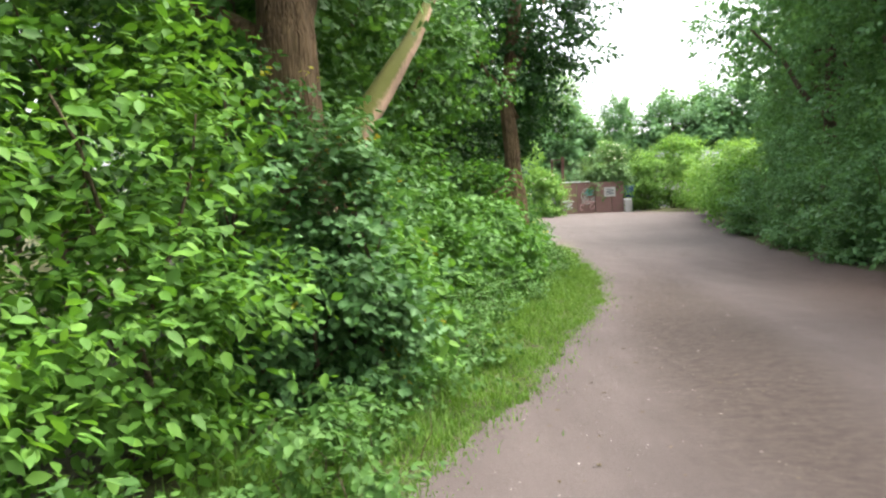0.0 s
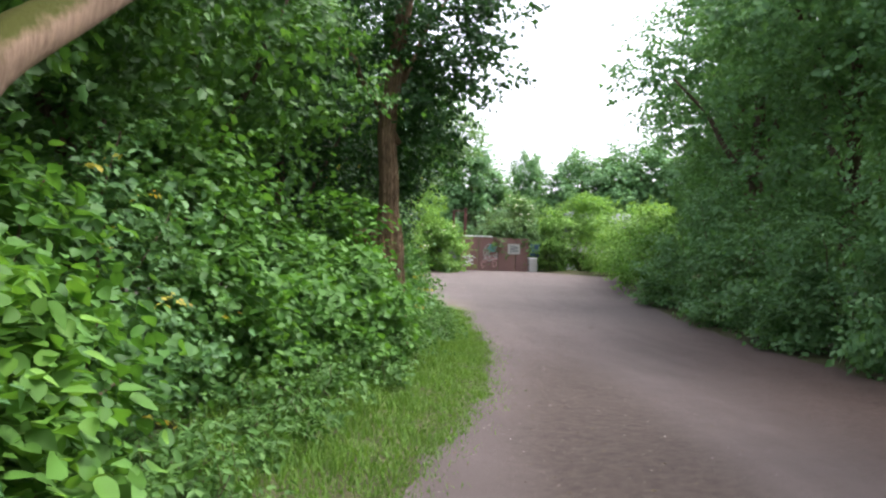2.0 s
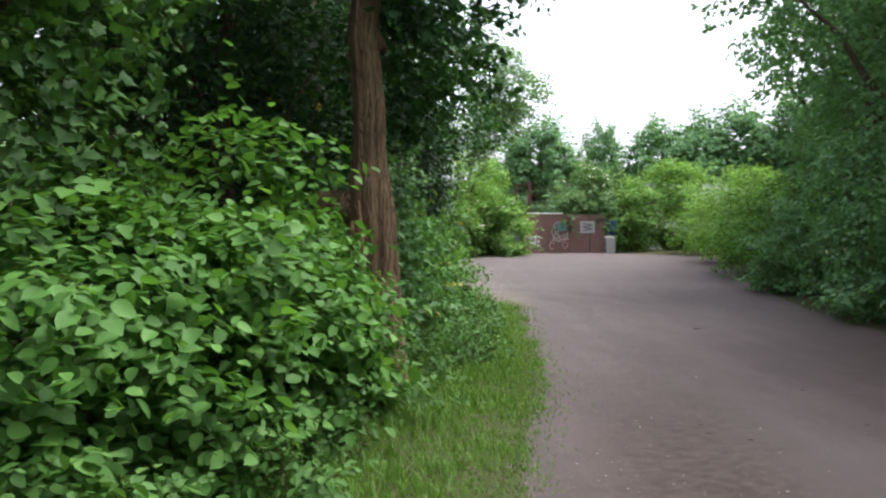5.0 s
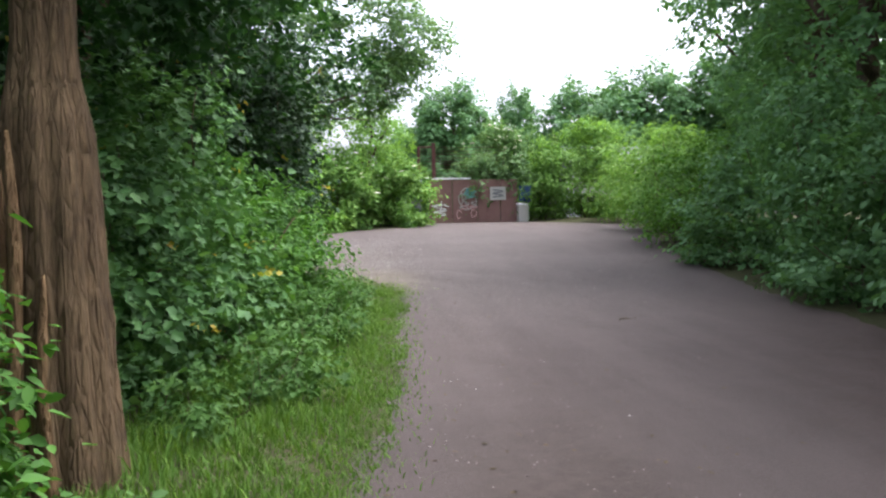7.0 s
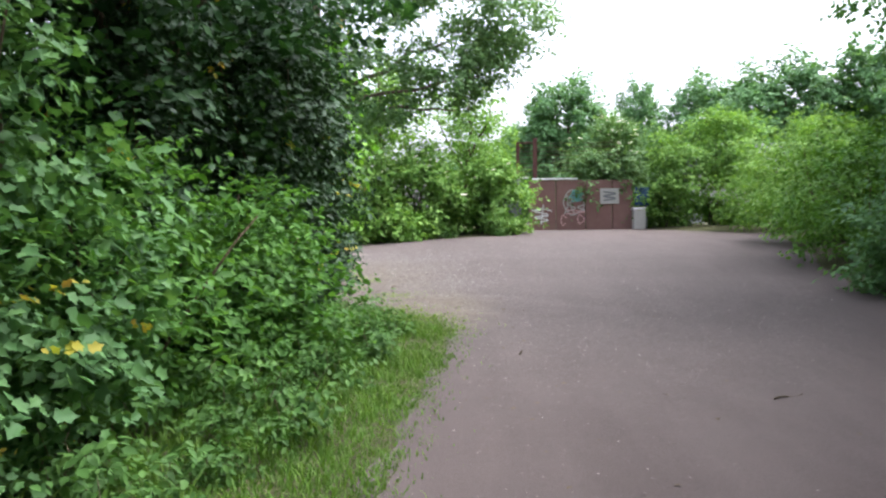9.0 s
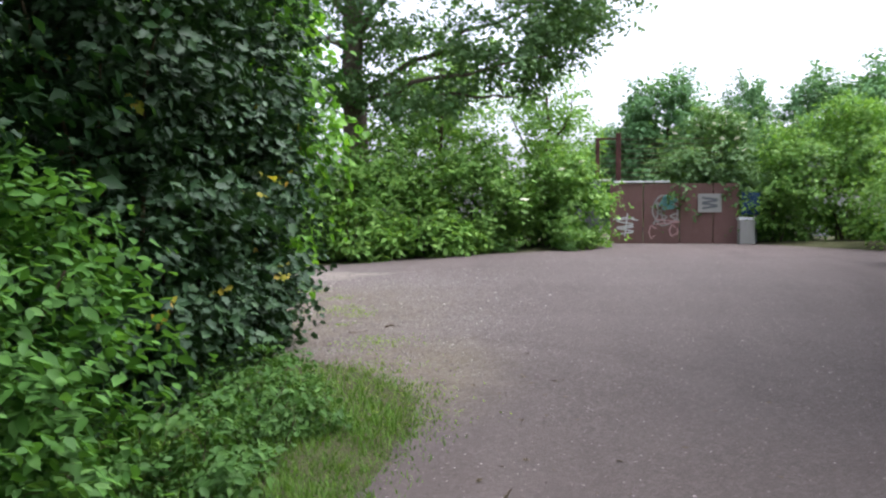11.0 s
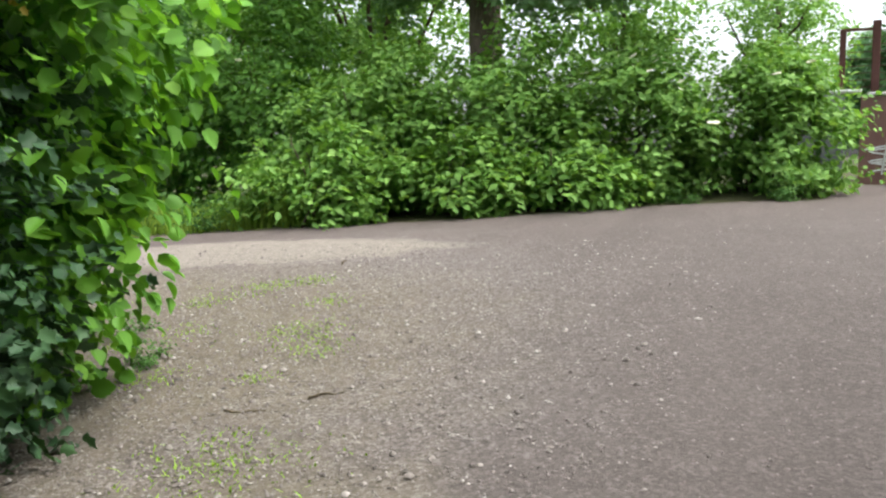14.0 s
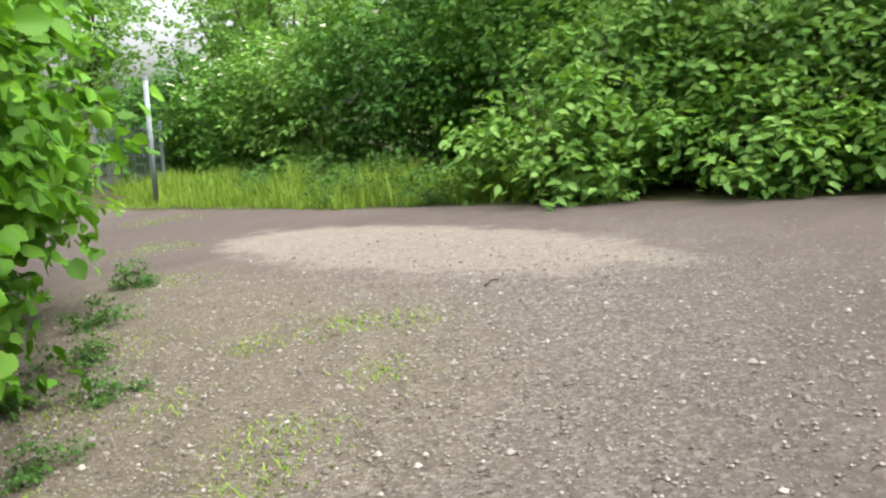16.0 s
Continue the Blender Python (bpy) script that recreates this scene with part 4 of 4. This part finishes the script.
x = left + (right + 0.1 - left) * f + 0.12 * wave(y, y * 0.3, 3.0)
h = (0.04 + 0.13 * rng.random(len(y)) ** 2) * np.interp(f, (0, 0.6, 1), (1.6, 1.0, 0.4)) * (0.75 + 0.6 * wave(x, y, 3.4))
tagged(blades("verge_grass", np.c_[x, y], np.clip(h, 0.015, 0.3), GRASS, 0.75, 0.0052), "bright green grass along the hedge foot", "grass")
x = rng.uniform(-14, -1.6, 24000)
y = np.interp(x, (-14, -9, -4.7, -2.5, 0), (33.0, 33.05, 33.6, 34.4, 35)) + 0.22 * wave(x, x * 0.7, 4.0) + rng.random(len(x)) ** 1.1 * 2.4
ok = ~((x < -11.3) & (y < 34.0))
h = (0.08 + 0.36 * rng.random(len(x)) ** 1.5) * np.clip((y - 32.7) * 0.9, 0.25, 1.1) * (0.85 + 0.7 * wave(x, y, 2.6, 0.7))
tagged(blades("verge_grass", np.c_[x, y][ok], np.clip(h[ok], 0.03, 0.7), MOSS, 0.45, 0.008, 4), "tall bright grass before the thicket", "grass")
y = rng.uniform(0, 26.2, 13000)
x = np.interp(y, EDGE_Y, EDGE_X) + rng.normal(size=len(y)) * 0.16
tagged(blades("verge_grass", np.c_[x, y], 0.012 + 0.05 * rng.random(len(y)) ** 2, GRASS, 0.9, 0.004, 6), "short trodden grass along the track edge", "grass")
spots = ((1.75, 29.0, 0.3, 480), (2.05, 28.7, 0.22, 260), (0.65, 30.1, 0.35, 360), (0.95, 30.35, 0.25, 300), (0.4, 29.65, 0.2, 240), (1.5, 29.75, 0.2, 160), (2.0, 28.1, 0.12, 120), (3.3, 24.3, 0.5, 500), (3.2, 25.1, 0.5, 500), (2.8, 25.9, 0.45, 350),
         (1.3, 28.0, 0.25, 260), (0.3, 28.6, 0.3, 300), (-0.6, 29.2, 0.4, 350), (-2.2, 30.1, 0.5, 400), (-4.2, 31.0, 0.6, 500), (-7, 32.2, 0.6, 500), (-10.3, 32.7, 0.5, 600), (0.8, 28.9, 0.25, 150), (2.6, 27.0, 0.4, 600))
pts = np.concatenate([rng.normal(size=(n, 2)) * (r * 0.55, r * 0.5) + (cx, cy) for cx, cy, r, n in spots])
tagged(blades("grass_tuft", pts, 0.01 + 0.024 * rng.random(len(pts)), MOSS, 1.4, 0.005, 5), "sparse short grass tufts in the gravel", "grass")


def stones(name, xy, sizes, mat, seed=8):
    rng = np.random.default_rng(seed)
    n = len(xy)
    ico = np.array([(1, 0, 0), (-0.8, 0.3, 0), (0.1, 1, 0.1), (0, -0.9, 0.05), (0.1, 0.1, 0.75), (0.5, 0.6, 0.45), (-0.5, -0.5, 0.4)])
    tri = np.array([(0, 5, 4), (5, 2, 4), (2, 1, 4), (1, 6, 4), (6, 3, 4), (3, 0, 4), (0, 2, 5), (1, 3, 6)])
    a = rng.uniform(0, 6.283, n)
    c, s = np.cos(a)[:, None], np.sin(a)[:, None]
    shape = ico[None] * rng.uniform(0.6, 1.2, (n, 1, 3)) * rng.uniform(0.85, 1.15, (n, 7, 3))
    px, py = shape[..., 0] * c - shape[..., 1] * s, shape[..., 0] * s + shape[..., 1] * c
    z = road_height(xy[:, 0], xy[:, 1]) + 0.006
    v = np.stack([xy[:, :1] + px * sizes[:, None], xy[:, 1:] + py * sizes[:, None], z[:, None] + shape[..., 2] * sizes[:, None] - 0.1 * sizes[:, None]], -1)
    f = (np.arange(n)[:, None] * 7 + tri.ravel()[None]).ravel()
    return tagged(new(name, mesh_from(name, v.reshape(-1, 3), f, np.full(8 * n, 3), mat)), kind="stuff")


pts = np.c_[rng.uniform(-2.5, 4.4, 60000), rng.uniform(25.4, 32.4, 60000)]
pts = pts[(trodden(pts[:, 0], pts[:, 1]) > 0.05) & (rng.random(len(pts)) < np.clip(1.25 - np.hypot((pts[:, 0] - 0.9) * 1.25, pts[:, 1] - 28.6) / 4.2, 0.04, 1))][:30000]
tagged(stones("loose_gravel", pts, 0.0045 + 0.0085 * rng.random(len(pts)) ** 2 + 0.013 * (rng.random(len(pts)) < 0.04), STONE), "loose grey gravel stones on the yard", "gravel")
pts = np.c_[rng.uniform(1.5, 9.5, 26000), rng.uniform(21.5, 36, 26000)]
pts = pts[(trodden(pts[:, 0], pts[:, 1]) > 0.05) & (rng.random(len(pts)) < np.clip(1.3 - np.hypot((pts[:, 0] - 4.2) / 4, (pts[:, 1] - 28) / 6.5), 0.03, 0.8))]
tagged(stones("scattered_gravel", pts, 0.004 + 0.008 * rng.random(len(pts)) ** 2, STONE, 19), "loose gravel scattered across the open yard", "gravel")
y = rng.uniform(1, 36, 3500)
x = np.interp(y, EDGE_Y, EDGE_X) + np.abs(rng.normal(size=len(y))) * 1.1
pts = np.c_[x, y]
pts = pts[trodden(pts[:, 0], pts[:, 1]) > 0.05]
tagged(stones("track_grit", pts, 0.004 + 0.009 * rng.random(len(pts)) ** 2.5, STONE, 9), "loose grit along the edge of the track", "gravel")

# Low weeds at the foot of the hedge.
NT = None
for n, y in enumerate(np.r_[np.arange(1.0, 14.8, 0.7), np.arange(16.6, 25, 0.7)]):
    x = front(y) + 0.1 + 0.2 * math.sin(n * 2.4)
    s = 0.8 + 0.35 * math.sin(n * 1.7) ** 2
    m = pose(x, y, float(soil_height(np.float64(x), np.float64(y))) - 0.03, 0, 0, 83 * n) @ Matrix.Diagonal((s, s, s, 1))
    if NT is None:
        NT = shrub("nettle_clump", x, y, [(0, 0, 0.28, 0.42, 0.5, 0.3), (0.1, 0.3, 0.2, 0.35, 0.3, 0.22)], 95, 8, 0.06, 0.2, "ovate", NETTLE, "low green nettle clump at the hedge foot", "weed", "weeds along the hedge", 4, 140, 0.3, 0.7, 0, 0.005)
    else:
        copy_thing(NT, m)
for n, (x, y, s) in enumerate(((0.35, 28.75, 0.45), (-0.45, 28.9, 0.5), (0.0, 28.45, 0.4), (-1.3, 29.4, 0.5), (1.0, 28.3, 0.4), (-2.4, 30.0, 0.55), (-3.4, 34.1, 0.9), (-5.6, 34.4, 1.1), (-7.4, 34.3, 1.2), (-4.4, 34.6, 1.3), (-6.5, 34.9, 1.4), (-8.6, 34.6, 1.2), (-3.0, 34.8, 1.3), (-5.0, 33.9, 0.7), (-9.8, 34.4, 1.0), (2.0, 25.8, 0.6), (2.6, 23.3, 0.7), (2.8, 23.9, 0.55), (2.6, 24.5, 0.6), (2.45, 25.1, 0.6), (2.6, 22.7, 0.65), (4.6, 36.6, 0.7), (3.2, 36.3, 0.6))):
    copy_thing(NT, pose(x, y, float(ground_z(x, y)) - 0.03, 0, 0, 61 * n) @ Matrix.Diagonal((s, s, s, 1)))

# Flat cream blossom heads on the elder bushes and the pale bush over the wall.
bm = bmesh.new()
brng = random.Random(5)
for n in range(26):
    a, r = n * 2.4, 0.018 * math.sqrt(n)
    bmesh.ops.create_cone(bm, cap_ends=True, segments=5, radius1=0.016, radius2=0.008, depth=0.012, matrix=Matrix.Translation((r * math.cos(a), r * math.sin(a), 0.012 * brng.random())))
head = bpy.data.meshes.new("blossom_head")
bm.to_mesh(head)
bm.free()
head.materials.append(BLOSSOM)
for ob in [o for o in bpy.data.objects if o.parent is None and o.name.split(".")[0] in ("elder_bush", "flowering_bush", "thicket_bush") and o.location.x > -14]:
    crown = next(c for c in ob.children if c.name.startswith("crown"))
    co = np.empty(len(crown.data.vertices) * 3, np.float32)
    crown.data.vertices.foreach_get("co", co)
    co = co.reshape(-1, 3)
    score = co[:, 2] * 1.2 - co[:, 1] * 0.7
    pick = rng.permutation(np.argsort(-score)[: len(co) // 7])[: (12 if ob.location.x > 1.5 else 0) if ob.name.startswith("elder") else 6 if ob.location.x > -8 and ob.location.x < -3 else 30]
    for i in pick:
        b = part_mesh("blossom_head", head, ob, "flat cream blossom head")
        b.location = Vector(co[i].tolist()) + Vector((0, -0.03, 0.05))
        k = brng.uniform(0.5, 0.95)
        b.scale = (k, k, k)
        b.rotation_euler = (brng.uniform(0.0, 0.6), brng.uniform(-0.4, 0.4), brng.uniform(0, 6))

# Large leaves hanging out of the hazel at the corner, each a piece of its own.
hazel = next(o for o in bpy.data.objects if o.name == "hazel_bush")
leaf = leaves_mesh("leaf", np.zeros((1, 3)), np.array([(1.0, 0, 0)]), np.array([(0, 0, 1.0)]), np.array([0.09]), "round", HAZEL, 0.34, 0.3)
lrng = np.random.default_rng(77)
for n in range(290):
    a, z = lrng.uniform(-1.3, 1.9), lrng.uniform(0.5, 3.4)
    r = 1.02 * (0.9 + 0.22 * math.sin(a * 5 + z * 4)) * (0.7 if z < 1.2 else 1.0)
    ob = part_mesh("leaf", leaf, hazel)
    ob.location = (0.1 + r * math.cos(a), r * math.sin(a), z)
    ob.rotation_euler = (lrng.normal() * 0.4, lrng.uniform(0.2, 1.1), a + lrng.normal() * 0.6)
    k = lrng.uniform(0.7, 1.2)
    ob.scale = (k, k, k)

# Sticks and fallen leaves on the track.
for n, (x, y, long, turn) in enumerate(((6.1, 21.2, 0.3, 0.5), (4.2, 22.9, 0.2, 1.4), (2.6, 27.9, 0.2, 0.9), (2.3, 27.6, 0.22, 0.3), (0.8, 31.2, 0.2, 1.9))):
    stick = tagged(new("stick"), "small dry brown stick lying on the track", "stick", "sticks on the track")
    stick.location = (x, y, float(road_height(np.float64(x), np.float64(y))) + 0.006)
    line = bent((-long / 2 * math.cos(turn), -long / 2 * math.sin(turn), 0), (long / 2 * math.cos(turn), long / 2 * math.sin(turn), 0.004), 6, 0.02)
    tube("shaft", line, np.linspace(0.008, 0.004, 6), TWIG, stick, 6, 0.1)
m = 420
y = lrng.uniform(3, 34, m)
x = np.interp(y, EDGE_Y, EDGE_X) + np.abs(lrng.normal(size=m)) * 1.5
ok = trodden(x, y) > 0.05
x, y = x[ok], y[ok]
p = np.c_[x, y, road_height(x, y) + 0.008]
w = np.c_[lrng.normal(size=(len(x), 2)), np.zeros(len(x))]
tagged(new("fallen_leaves", leaves_mesh("fallen_leaves", p, unit(w), np.c_[lrng.normal(size=(len(x), 2)) * 0.15, np.ones(len(x))], lrng.uniform(0.02, 0.055, len(x)), "ovate", TWIG, 0.25, 0.05)), "scattered dry brown leaves on the track", "leaves", kind="stuff")
